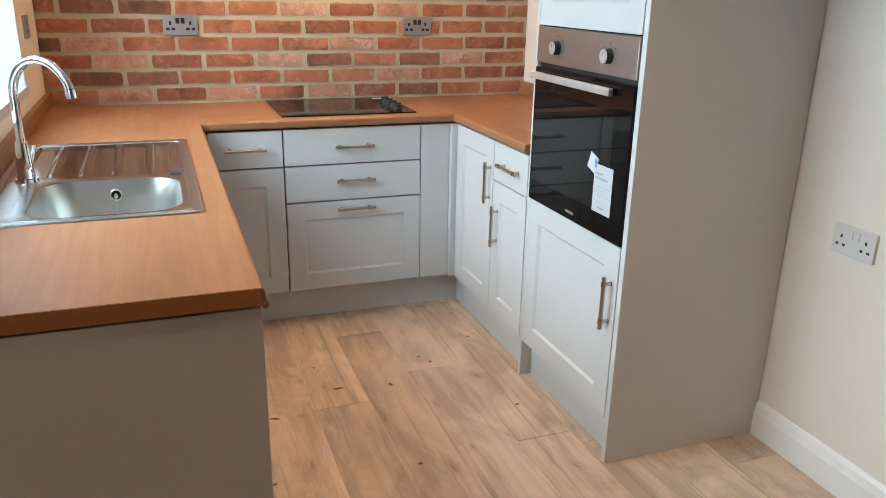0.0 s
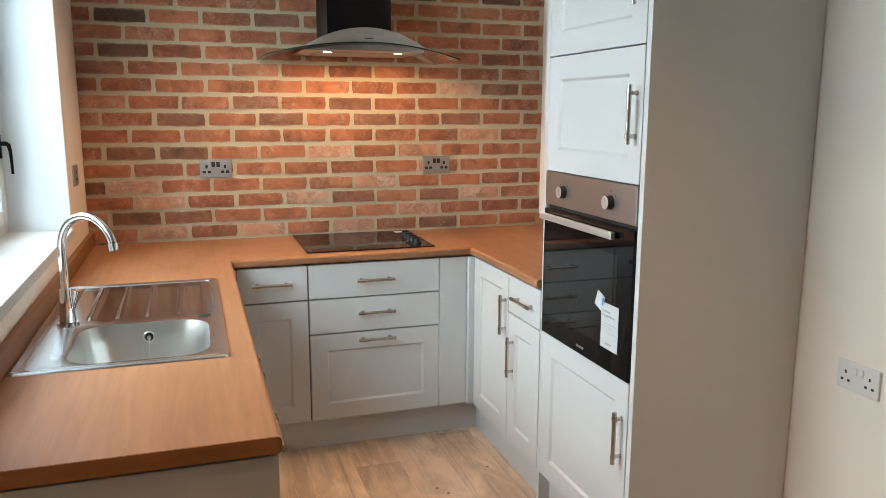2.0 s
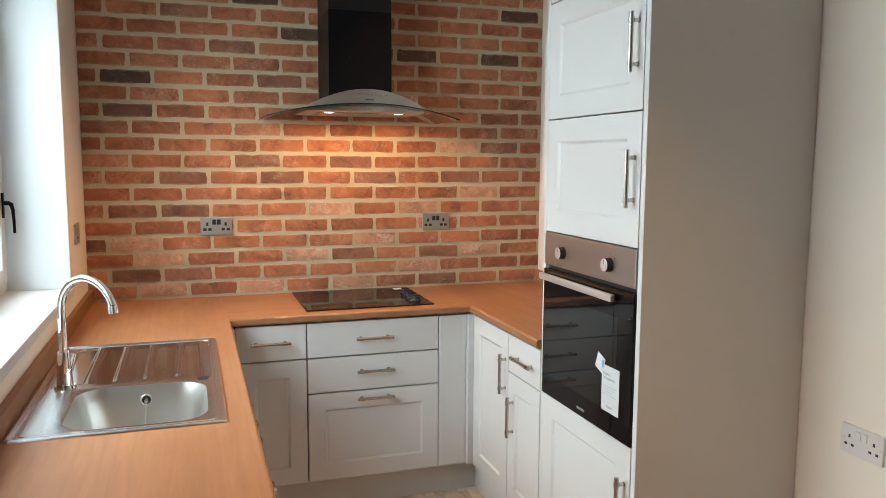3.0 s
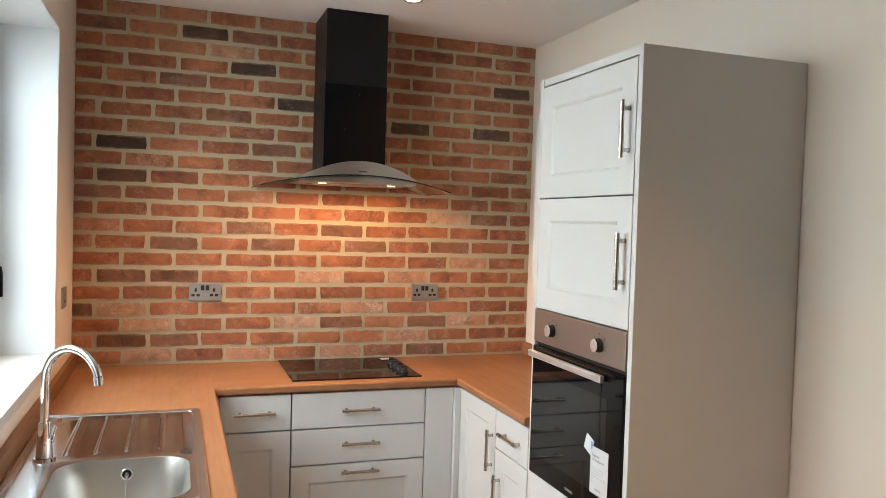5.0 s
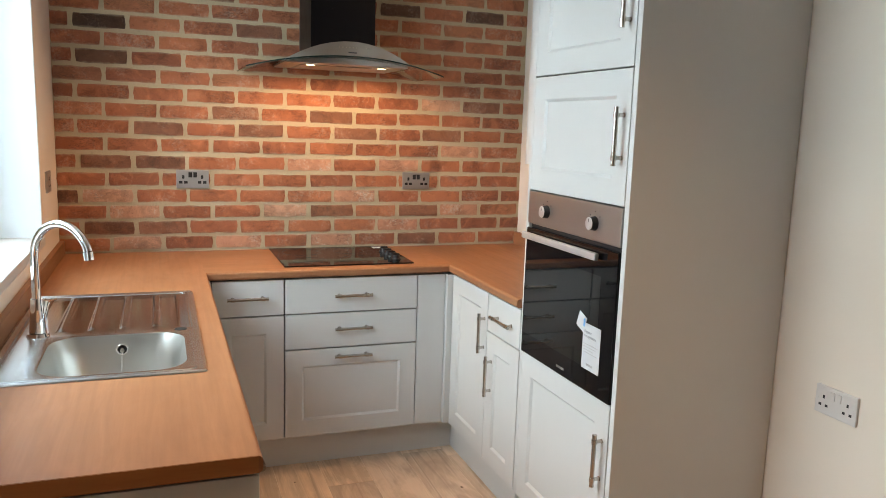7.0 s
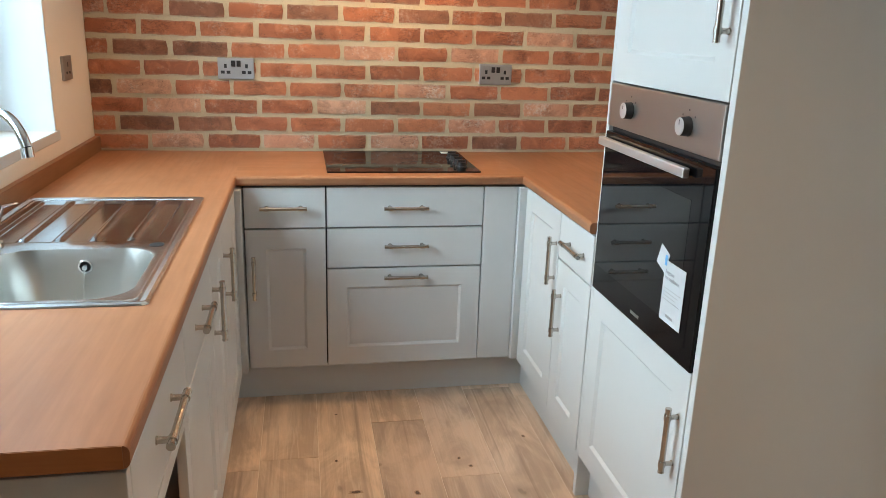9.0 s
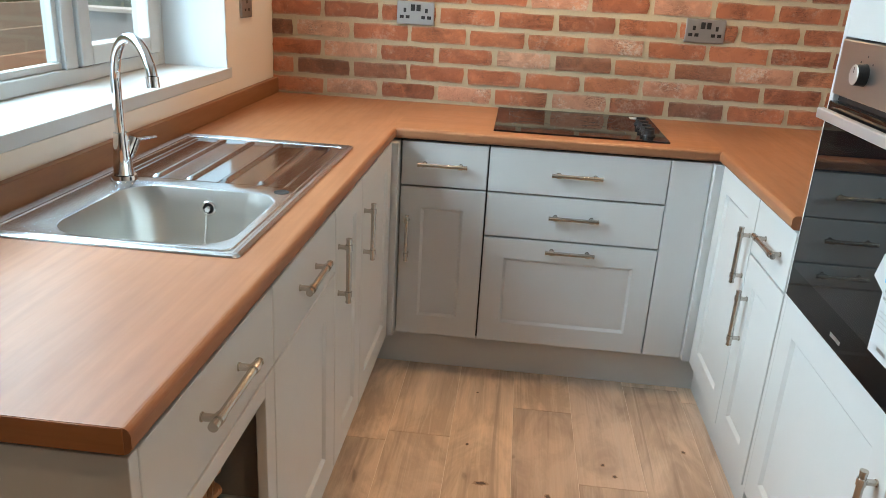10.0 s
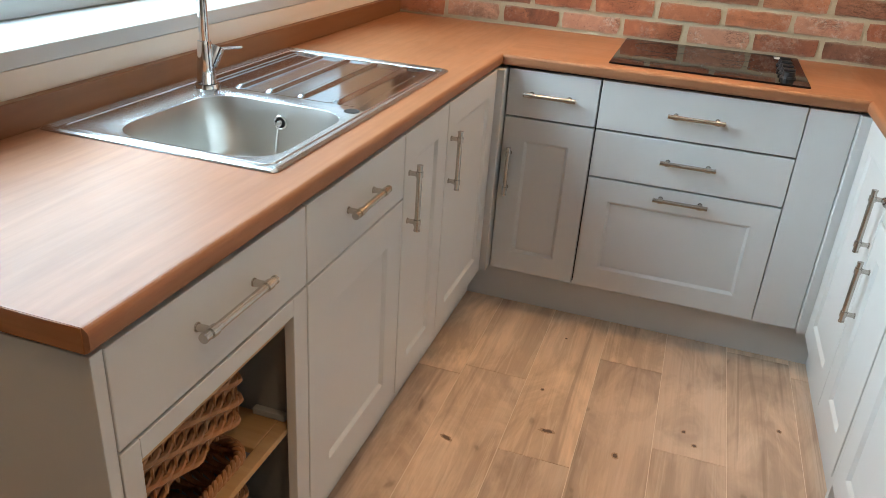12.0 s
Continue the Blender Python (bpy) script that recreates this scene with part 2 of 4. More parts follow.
PINE = wooden("pine_runner", (0.54, 0.33, 0.155), (0.42, 0.23, 0.095), (0.8, 8, 8), 0.5, 10.0)
KNOBSTEEL = metal("knob_steel", (0.8, 0.8, 0.8), 0.42)
STEEL = metal("sink_steel", (0.64, 0.66, 0.68), 0.262, (1, 1, 1), 6, 0, (0.88, 1.03))
DRAINSTEEL = metal("drainer_steel", (0.50, 0.55, 0.60), 0.13, (1, 1, 1), 22, 0.02, (0.6, 1.7))
BOWLSTEEL = metal("bowl_steel", (0.56, 0.555, 0.53), 0.32, (1, 1, 1), 6, 0, (0.9, 1.15))
BRUSHED = metal("brushed_steel", (0.47, 0.435, 0.395), 0.32, (1, 1, 60), 14, 0.02, (0.9, 1.2))
OVENSTEEL = metal("oven_fascia_steel", (0.46, 0.42, 0.385), 0.36, (1, 1, 60), 14, 0.02, (0.85, 1.2))
NICKEL = shader("brushed_nickel", (0.54, 0.51, 0.47), 0.27, 1.0)[0]
CHROME = metal("chrome", (0.85, 0.86, 0.87), 0.05, relief=0)
SOCKETSTEEL = metal("socket_steel", (0.42, 0.41, 0.40), 0.5)
BLACKGLASS = shader("black_glass", (0.004, 0.004, 0.005), 0.03)[0]
BLACKGLASS.node_tree.nodes["Principled BSDF"].inputs["Specular IOR Level"].default_value = 0.32
OVENGLASS = shader("oven_window_glass", (0.006, 0.007, 0.008), 0.025)[0]
OVENGLASS.node_tree.nodes["Principled BSDF"].inputs["Specular IOR Level"].default_value = 0.5
OVENGLASS.node_tree.nodes["Principled BSDF"].inputs["IOR"].default_value = 1.62
BLACKMETAL = painted("black_enamel", (0.004, 0.004, 0.005), 0.3, 0.02, 40, 0.01)
bnt = BLACKMETAL.node_tree
speck = ramp(bnt, noise_tex(bnt, coords(bnt), 75, 2, 0.4), [(0.79, (0, 0, 0)), (0.81, (0.5, 0.5, 0.5))])
bnt.links.new(mix(bnt, (0.004, 0.004, 0.005), (0.4, 0.38, 0.35), speck), bnt.nodes["Principled BSDF"].inputs["Base Color"])
BLACKMETAL.node_tree.nodes["Principled BSDF"].inputs["Specular IOR Level"].default_value = 0.07
UPPERENAMEL = painted("satin_black_enamel", (0.010, 0.0105, 0.012), 0.32, 0.02, 40, 0.01)
UPPERENAMEL.node_tree.nodes["Principled BSDF"].inputs["Specular IOR Level"].default_value = 0.15
BLACKPLASTIC = painted("black_plastic", (0.015, 0.015, 0.016), 0.4)
DARK = painted("dark_void", (0.004, 0.004, 0.004), 0.8)
PAPER = painted("white_paper", (0.72, 0.73, 0.73), 0.7)
INK = painted("dark_ink", (0.06, 0.06, 0.07), 0.7)
PRINTGREY = painted("grey_print", (0.30, 0.30, 0.31), 0.7)
TAPE = painted("blue_tape", (0.10, 0.33, 0.62), 0.5)
WHITEPLASTIC = painted("white_plastic", (0.62, 0.59, 0.57), 0.35)
WICKER = wooden("wicker", (0.44, 0.195, 0.075), (0.20, 0.075, 0.028), (8, 8, 8), 0.55, 8.0)
LABELPAPER = painted("label_paper", (0.52, 0.53, 0.54), 0.7)
GASKET = painted("rubber_gasket", (0.02, 0.02, 0.02), 0.7)
RINGGREY = painted("hob_print", (0.035, 0.035, 0.037), 0.3)
GLASSEDGE = shader("dark_glass_edge", (0.01, 0.022, 0.018), 0.15)[0]
BRICK = brick_material("red_brick_clay", [(0.27, 0.094, 0.05), (0.34, 0.115, 0.058), (0.39, 0.132, 0.064), (0.44, 0.155, 0.074), (0.43, 0.18, 0.095)], 0.26)
BURNT = brick_material("burnt_brick_clay", [(0.085, 0.05, 0.034), (0.10, 0.055, 0.037), (0.12, 0.062, 0.04), (0.14, 0.07, 0.044), (0.17, 0.08, 0.048)], 0.2)
BROWN = brick_material("brown_brick_clay", [(0.21, 0.092, 0.056), (0.235, 0.10, 0.06), (0.26, 0.11, 0.063), (0.285, 0.12, 0.068), (0.31, 0.13, 0.073)], 0.22)
DUSTY = brick_material("lime_dusted_brick_clay", [(0.45, 0.20, 0.125), (0.48, 0.23, 0.145), (0.50, 0.25, 0.16), (0.52, 0.28, 0.18), (0.54, 0.31, 0.21)], 0.75)
MORTAR = mortar_material()
GLASS, gnt, gb = shader("clear_glass", (0.95, 0.98, 0.97), 0.0)
gb.inputs["Transmission Weight"].default_value = 1.0
gb.inputs["IOR"].default_value = 1.45
GLOW, lnt, lb = shader("lamp_glow", (1, 0.9, 0.7), 0.5)
lb.inputs["Emission Color"].default_value, lb.inputs["Emission Strength"].default_value = (1, 0.8, 0.52, 1), 6.0
PAVING = painted("paving", (0.24, 0.19, 0.15), 0.9, 0.25, 30, 0.5)
FENCE = wooden("fence_boards", (0.42, 0.26, 0.18), (0.32, 0.18, 0.12), (8, 0.6, 8), 0.8, 4.0)
WEATHERED = wooden("weathered_boards", (0.30, 0.25, 0.20), (0.22, 0.18, 0.145), (8, 0.6, 8), 0.85, 4.0)
COPING = painted("pale_coping_stone", (0.62, 0.60, 0.55), 0.85, 0.1, 40, 0.3)
FENCEPOST = wooden("fence_post", (0.16, 0.10, 0.07), (0.10, 0.06, 0.04), (8, 8, 0.6), 0.8, 4.0)
GREYWALL = painted("grey_render", (0.34, 0.34, 0.33), 0.9, 0.15, 30, 0.3)
LEAF = painted("hedge_leaf", (0.14, 0.16, 0.09), 0.6, 0.3)


# ---- mesh helpers ----
def quad_box(bm, x0, x1, y0, y1, z0, z1, bevel=0.0, seg=2):
    x0, x1, y0, y1, z0, z1 = min(x0, x1), max(x0, x1), min(y0, y1), max(y0, y1), min(z0, z1), max(z0, z1)
    vs = bmesh.ops.create_cube(bm, size=1)["verts"]
    for v in vs:
        v.co = ((x0 + x1) / 2 + v.co.x * (x1 - x0), (y0 + y1) / 2 + v.co.y * (y1 - y0), (z0 + z1) / 2 + v.co.z * (z1 - z0))
    if bevel:
        es = list({e for v in vs for e in v.link_edges})
        bmesh.ops.bevel(bm, geom=es, offset=bevel, segments=seg, affect="EDGES", profile=0.5)
    return bm


def B(*boxes, bevel=0.0, seg=2):
    bm = bmesh.new()
    for b in boxes:
        quad_box(bm, *b, bevel=bevel, seg=seg)
    return bm


def rod(bm, p0, p1, r0, r1=None, seg=16):
    """A capped rod from p0 to p1."""
    p0, p1 = Vector(p0), Vector(p1)
    m = Matrix.Translation((p0 + p1) / 2) @ (p1 - p0).to_track_quat("Z", "Y").to_matrix().to_4x4()
    bmesh.ops.create_cone(bm, cap_ends=True, segments=seg, radius1=r0, radius2=r0 if r1 is None else r1, depth=(p1 - p0).length, matrix=m)
    return bm


def tube(bm, pts, radii, seg=12, closed=False):
    """A tube along points."""
    pts = [Vector(p) for p in pts]
    n = len(pts)
    radii = radii if isinstance(radii, (list, tuple)) else [radii] * n
    rings, up = [], Vector((0.13, 0.21, 0.97))
    for i, p in enumerate(pts):
        a, c = pts[i - 1] if (i or closed) else p, pts[(i + 1) % n] if (i < n - 1 or closed) else p
        d = (c - a).normalized()
        s = d.cross(up)
        s = s.normalized() if s.length > 1e-4 else Vector((1, 0, 0))
        u = s.cross(d)
        rings.append([bm.verts.new(p + radii[i] * (math.cos(k * math.tau / seg) * s + math.sin(k * math.tau / seg) * u)) for k in range(seg)])
    for i in range(n if closed else n - 1):
        r, q = rings[i], rings[(i + 1) % n]
        for k in range(seg):
            bm.faces.new((r[k], r[(k + 1) % seg], q[(k + 1) % seg], q[k]))
    if not closed:
        bm.faces.new(rings[0][::-1])
        bm.faces.new(rings[-1])
    return bm


def finish(bm, mats, smooth, at):
    bmesh.ops.recalc_face_normals(bm, faces=bm.faces)
    bmesh.ops.translate(bm, vec=-Vector(at), verts=bm.verts)
    me = bpy.data.meshes.new("mesh")
    for f in bm.faces:
        f.smooth = smooth
    bm.to_mesh(me)
    bm.free()
    for m in mats if isinstance(mats, (list, tuple)) else [mats]:
        me.materials.append(m)
    if smooth:
        me.set_sharp_from_angle(angle=radians(38))
    return me


ORIGIN = {}


def thing(name, at, label, category, group="", kind=""):
    """An Empty at a thing's base."""
    ob = new(name)
    ob.location = at
    ORIGIN[ob.name] = Vector(at)
    return tagged(ob, label, category, group, kind)


def part(name, bm, material, parent, label="", smooth=False):
    """One mesh, built in world places, under a thing or a part."""
    at = ORIGIN[parent.name]
    me = finish(bm, material, smooth, at)
    me.name = name
    ob = new(name, me)
    ob.parent = parent
    ORIGIN[ob.name] = at
    return tagged(ob, label)


def solid(name, bm, material, label, category, group="", kind="", at=(0, 0, 0), smooth=False):
    """A thing that is one mesh."""
    me = finish(bm, material, smooth, at)
    me.name = name
    ob = new(name, me)
    ob.location = at
    ORIGIN[ob.name] = Vector(at)
    return tagged(ob, label, category, group, kind)


# ---- room ----
XL, XR, YB, YF, ZC = -0.618, 1.655, 0.553, -7.2, 2.58
TOP = 0.908
solid("floor", B((XL - 0.3, XR + 0.2, YF - 0.2, YB + 0.2, -0.12, -0.0016)), JOINT, "pale oak-look plank floor", "floor", kind="structure")
FLOOR = bpy.data.objects["floor"]
solid("ceiling", B((XL - 0.3, XR + 0.2, YF - 0.2, YB + 0.2, ZC, ZC + 0.15)), WHITE, "plain white painted plaster ceiling", "ceiling", kind="structure")
WALLN = solid("wall_north", B((XL - 0.3, XR + 0.2, YB + 0.002, YB + 0.2, 0, ZC)), MORTAR, "exposed red brick wall with pale mortar", "wall", kind="structure")
wl = B((XL - 0.3, XL, YF, YB, 0, 1.01), (XL - 0.3, XL, YF, YB, WIN_Z1, ZC), (XL - 0.3, XL, WIN_Y1, YB, 1.01, WIN_Z1), (XL - 0.3, XL, YF, WIN_Y0, 1.01, WIN_Z1))
solid("wall_west", wl, PLASTER, "smooth cream painted plaster wall with a deep window opening", "wall", kind="structure")
solid("wall_east", B((XR, XR + 0.2, YF, YB, 0, ZC)), PLASTER, "smooth cream painted plaster wall", "wall", kind="structure")
solid("wall_south", B((XL, XR, YF - 0.2, YF, 0, ZC)), PLASTER, "plain cream painted wall", "wall", kind="structure")


def skirting(y0, y1):
    bm = bmesh.new()
    prof = [(0, 0), (0.018, 0), (0.018, 0.085), (0.014, 0.1), (0.012, 0.112), (0.006, 0.122), (0, 0.125)]
    ends = [[bm.verts.new((XR - d, y, z)) for d, z in prof] for y in (y0, y1)]
    for k in range(len(prof)):
        j = (k + 1) % len(prof)
        bm.faces.new((ends[0][k], ends[0][j], ends[1][j], ends[1][k]))
    bm.faces.new(ends[0])
    bm.faces.new(ends[1][::-1])
    return bm


solid("baseboard", skirting(YF, -1.378), GLOSSWHITE, "white painted moulded skirting board", "skirting", kind="structure")

# window: sill, frame, fixed pane and a narrow casement
XW = -0.84
W1 = thing("window_1", (XW, -0.8, WIN_Z0), "white upvc window with a fixed pane and a narrow casement", "window", kind="structure")
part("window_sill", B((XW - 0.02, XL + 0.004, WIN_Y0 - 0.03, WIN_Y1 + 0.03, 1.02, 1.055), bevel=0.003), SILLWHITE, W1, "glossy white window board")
part("apron", B((XL + 0.0005, XL + 0.0025, WIN_Y0 - 0.03, WIN_Y1 + 0.02, 0.99, 1.0195)), PLASTER, W1)
F0, F1 = XW - 0.06, XW
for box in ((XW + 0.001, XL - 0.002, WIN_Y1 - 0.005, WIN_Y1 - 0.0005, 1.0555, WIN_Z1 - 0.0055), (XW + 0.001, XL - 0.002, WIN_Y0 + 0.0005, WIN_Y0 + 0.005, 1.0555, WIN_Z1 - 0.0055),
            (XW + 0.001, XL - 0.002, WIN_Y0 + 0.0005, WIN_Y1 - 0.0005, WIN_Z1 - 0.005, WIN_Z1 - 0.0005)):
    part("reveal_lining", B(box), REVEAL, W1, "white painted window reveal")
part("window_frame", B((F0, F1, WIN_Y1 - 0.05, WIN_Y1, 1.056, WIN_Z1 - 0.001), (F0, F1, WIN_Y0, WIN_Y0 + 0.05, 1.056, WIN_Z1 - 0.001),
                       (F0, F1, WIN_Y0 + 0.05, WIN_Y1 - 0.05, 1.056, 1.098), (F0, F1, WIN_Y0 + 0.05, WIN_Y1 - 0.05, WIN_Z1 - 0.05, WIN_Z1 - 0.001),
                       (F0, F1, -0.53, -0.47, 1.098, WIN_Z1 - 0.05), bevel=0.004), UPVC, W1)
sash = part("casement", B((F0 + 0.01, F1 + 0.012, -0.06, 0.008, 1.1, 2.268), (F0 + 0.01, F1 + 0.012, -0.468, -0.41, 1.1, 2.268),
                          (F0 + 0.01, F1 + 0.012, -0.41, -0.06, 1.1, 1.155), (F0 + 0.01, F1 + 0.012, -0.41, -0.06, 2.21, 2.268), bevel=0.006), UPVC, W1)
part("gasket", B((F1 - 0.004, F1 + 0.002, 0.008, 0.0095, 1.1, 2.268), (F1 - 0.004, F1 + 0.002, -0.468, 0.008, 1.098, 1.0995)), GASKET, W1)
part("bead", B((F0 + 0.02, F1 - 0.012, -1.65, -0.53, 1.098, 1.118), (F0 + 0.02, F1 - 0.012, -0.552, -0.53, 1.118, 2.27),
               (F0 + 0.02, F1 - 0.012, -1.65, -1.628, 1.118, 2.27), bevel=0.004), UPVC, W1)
for y0, y1, z0, z1 in ((-1.65, -0.53, 1.1, 2.27), (-0.42, -0.05, 1.14, 2.22)):
    p = part("pane", B((F0 + 0.028, F0 + 0.034, y0, y1, z0, z1)), GLASS, W1)
    p.visible_shadow = False
bm = B((F1 + 0.012, F1 + 0.019, -0.036, -0.014, 1.345, 1.44), bevel=0.003)
tube(bm, [(F1 + 0.019, -0.025, 1.40), (F1 + 0.036, -0.025, 1.40), (F1 + 0.042, -0.022, 1.396), (F1 + 0.044, -0.008, 1.375), (F1 + 0.044, 0.0, 1.335), (F1 + 0.044, 0.002, 1.285)], [0.0085, 0.0085, 0.008, 0.0065, 0.0055, 0.005], 10)
part("window_handle", bm, BLACKMETAL, sash, "dark curved window handle", True)

# outside: yard, brown panel fence on posts, grey garden wall and hedge
solid("ground", B((-60, XL - 0.3, -40, 40, -0.3, -0.02)), PAVING, "paved back yard outside the window", "ground", kind="structure")
fence = thing("fence", (-2.7, 0, -0.02), "low brown timber fence of overlapping horizontal boards between posts", "fence")
POSTS = [2.6, 1.5, -0.33, -2.16, -3.99, -5.82]
for k, y in enumerate(POSTS):
    part("post", B((-2.74, -2.64, y - 0.05, y + 0.05, -0.02, 1.12), bevel=0.006, seg=1), FENCEPOST, fence)
    if k == 0:
        continue
    for j in range(7):
        bm = B((-2.712, -2.692, y + 0.052, POSTS[k - 1] - 0.052, 0.0, 0.175), bevel=0.003, seg=1)
        bmesh.ops.rotate(bm, cent=(-2.7, 0, 0), matrix=Matrix.Rotation(radians(7), 3, "Y"), verts=bm.verts)
        bmesh.ops.translate(bm, vec=(0, 0, 0.03 + j * 0.15), verts=bm.verts)
        part("board", bm, FENCE if j < 5 else WEATHERED, fence)
gw = thing("garden_wall", (-5.3, 4.7, -0.02), "low grey rendered garden wall with a pale coping", "wall")
part("wall", B((-9, -1.6, 4.6, 4.8, -0.02, 0.90)), GREYWALL, gw)
part("coping", B((-9, -1.6, 4.57, 4.83, 0.901, 0.94), bevel=0.006, seg=1), COPING, gw, "pale stone coping")
rng = random.Random(5)
bm = bmesh.new()
for k in range(5200):
    run = rng.uniform(-9, 7.5)
    c = Vector((-4.6 + rng.uniform(-0.7, 0.7), run, 0)) if k % 2 else Vector((-4.6 + (run + 9) * 0.3, 7.2 + rng.uniform(-0.7, 0.7), 0))
    c.z = rng.uniform(0.2, 2.5 + 0.5 * math.sin(k * 0.7))
    r = Euler((rng.uniform(0, 6), rng.uniform(0, 6), 0)).to_matrix()
    a = rng.uniform(0.05, 0.12)
    bm.faces.new([bm.verts.new(c + r @ Vector(q) * a) for q in ((-1, -0.6, 0), (0, -0.8, 0.1), (1, 0, 0), (0, 0.8, 0.1))])
quad_box(bm, -4.9, -4.4, -9, 7.5, -0.02, 2.0)
quad_box(bm, -4.39, 0.3, 7.0, 7.5, -0.02, 2.0)
solid("hedge", bm, LEAF, "dull green garden hedge behind the fence", "hedge", kind="stuff")

# ---- fitted kitchen ----
XD, YD, XE = -0.024, 0.0, 1.060  # door faces of the three runs
DOOR = 0.02
LOOK = {"back": lambda u, d, z: (u, YD + DOOR - d, z), "left": lambda u, d, z: (XD - DOOR + d, u, z), "right": lambda u, d, z: (XE + DOOR - d, u, z)}


def front(run, u0, u1, z0, z1, stile=0.0, depth=DOOR, rail=None):
    """A slab or shaker front: rings from the back to the sunk panel."""
    f, bm = LOOK[run], bmesh.new()
    rail = rail or stile
    rings = [(0, 0, 0), (0, 0, depth - 0.002), (0.0006, 0.0006, depth - 0.0006), (0.002, 0.002, depth)]
    if stile:
        rings += [(stile - 0.001, rail - 0.001, depth), (stile + 0.001, rail + 0.001, depth - 0.001), (stile + 0.0085, rail + 0.0085, depth - 0.0075), (stile + 0.0095, rail + 0.0095, depth - 0.008)]
    made = [[bm.verts.new(f(a, d, b)) for a, b in ((u0 + i, z0 + j), (u1 - i, z0 + j), (u1 - i, z1 - j), (u0 + i, z1 - j))] for i, j, d in rings]
    for r, q in zip(made, made[1:]):
        for k in range(4):
            bm.faces.new((r[k], r[(k + 1) % 4], q[(k + 1) % 4], q[k]))
    bm.faces.new(made[0][::-1])
    bm.faces.new(made[-1])
    return bm


def bar_handle(run, u, z, upright, length=0.166):
    """A bar on two posts with collars near its ends."""
    f, bm = LOOK[run], bmesh.new()
    h = length / 2

    def at(s, d):
        return f(u, DOOR + d, z + s) if upright else f(u + s, DOOR + d, z)

    rod(bm, at(-h, 0.026), at(h, 0.026), 0.0068)
    for s in (-1, 1):
        rod(bm, at(s * (h - 0.022), 0.0), at(s * (h - 0.022), 0.026), 0.006, seg=12)
        rod(bm, at(s * (h - 0.029), 0.026), at(s * (h - 0.015), 0.026), 0.0088)
        rod(bm, at(s * (h - 0.003), 0.026), at(s * (h + 0.001), 0.026), 0.0076)
        rod(bm, at(s * (h - 0.022), 0.0), at(s * (h - 0.022), 0.002), 0.0075, seg=12)
    return bm


def cupboard(name, label, run, u0, u1, fronts, group="", z0=0.15, z1=0.867, back=None, top=None):
    """A carcass with fronts: (kind, u0, u1, z0, z1, stile, handle) with handle (u, z, upright) or None."""
    f = LOOK[run]
    a, b = f(u0, -0.004, z0), f(u1, back or -0.53, top or z1)
    t = thing(name, ((a[0] + b[0]) / 2, (a[1] + b[1]) / 2, z0), label, "kitchen cabinet", group)
    part("body", B((a[0], b[0], a[1], b[1], z0, top or z1)), SHADED_CARCASS, t)
    for kind, p, q, s, e, stile, handle in fronts:
        d = part(kind, front(run, p, q, s, e, stile), CAB, t)
        if handle:
            part("handle", bar_handle(run, *handle), NICKEL, d, "brushed nickel bar handle", True)
    return t


G = 0.003
BASE = "grey shaker base cabinets"
ZB, ZD, ZT = 0.152, 0.709, 0.864
# back run
cupboard("base_cabinet", "pale grey shaker base cabinet with one drawer over a narrow door", "back", 0.0, 0.2985, [
    ("drawer_front", 0.003, 0.2965, ZD + G, ZT, 0, (0.145, 0.79, False)),
    ("door", 0.003, 0.2965, ZB, ZD - G, 0.074, (0.032, 0.525, True))], BASE)
cupboard("drawer_cabinet", "pale grey base cabinet with two slab drawers over one deep drawer", "back", 0.2995, 0.8985, [
    ("drawer_front", 0.302, 0.8965, ZD + G, ZT, 0, (0.597, 0.787, False)),
    ("drawer_front", 0.302, 0.8965, 0.55 + G, ZD - G, 0, (0.6, 0.639, False)),
    ("drawer_front", 0.302, 0.8965, ZB, 0.55 - G, 0.074, (0.6, 0.515, False))], BASE)
filler = solid("corner_filler", front("back", 0.9, 1.032, ZB, ZT), CAB, "plain grey filler panel beside the drawer cabinet", "filler panel")
solid("corner_post", B((1.034, 1.0795, -0.0235, 0.05, ZB, ZT), bevel=0.002), CAB, "slim grey upright corner post between cabinet runs", "corner post")
solid("corner_post", B((XD - 0.03, -0.002, -0.045, 0.05, ZB, ZT), bevel=0.003), CAB, "slim grey upright corner post between cabinet runs", "corner post")
# right run
cupboard("base_cabinet", "pale grey shaker corner base cabinet with one tall door", "right", -0.426, -0.026, [
    ("door", -0.4245, -0.027, ZB, ZT, 0.074, (-0.40, 0.69, True))], BASE)
cupboard("base_cabinet", "pale grey shaker base cabinet with one drawer over a narrow door", "right", -0.728, -0.4275, [
    ("drawer_front", -0.7265, -0.429, ZD + G, ZT, 0, (-0.592, 0.785, False)),
    ("door", -0.7265, -0.429, ZB, ZD - G, 0.074, (-0.482, 0.53, True))], BASE)
# left run
cupboard("base_cabinet", "pale grey shaker corner base cabinet with one tall door", "left", -0.5285, -0.048, [
    ("door", -0.527, -0.05, ZB, ZT, 0.074, (-0.498, 0.70, True))], BASE, top=0.80)
cupboard("base_cabinet", "narrow pale grey shaker base cabinet with one tall door", "left", -0.843, -0.5305, [
    ("door", -0.8415, -0.532, ZB, ZT, 0.074, (-0.812, 0.702, True))], BASE, top=0.72)
cupboard("sink_cabinet", "pale grey shaker base cabinet under the sink, drawer front over door", "left", -1.3145, -0.845, [
    ("drawer_front", -1.313, -0.8465, ZD + G, ZT, 0, (-1.085, 0.793, False)),
    ("door", -1.313, -0.8465, ZB, ZD - G, 0.086, None)], BASE, top=0.70)

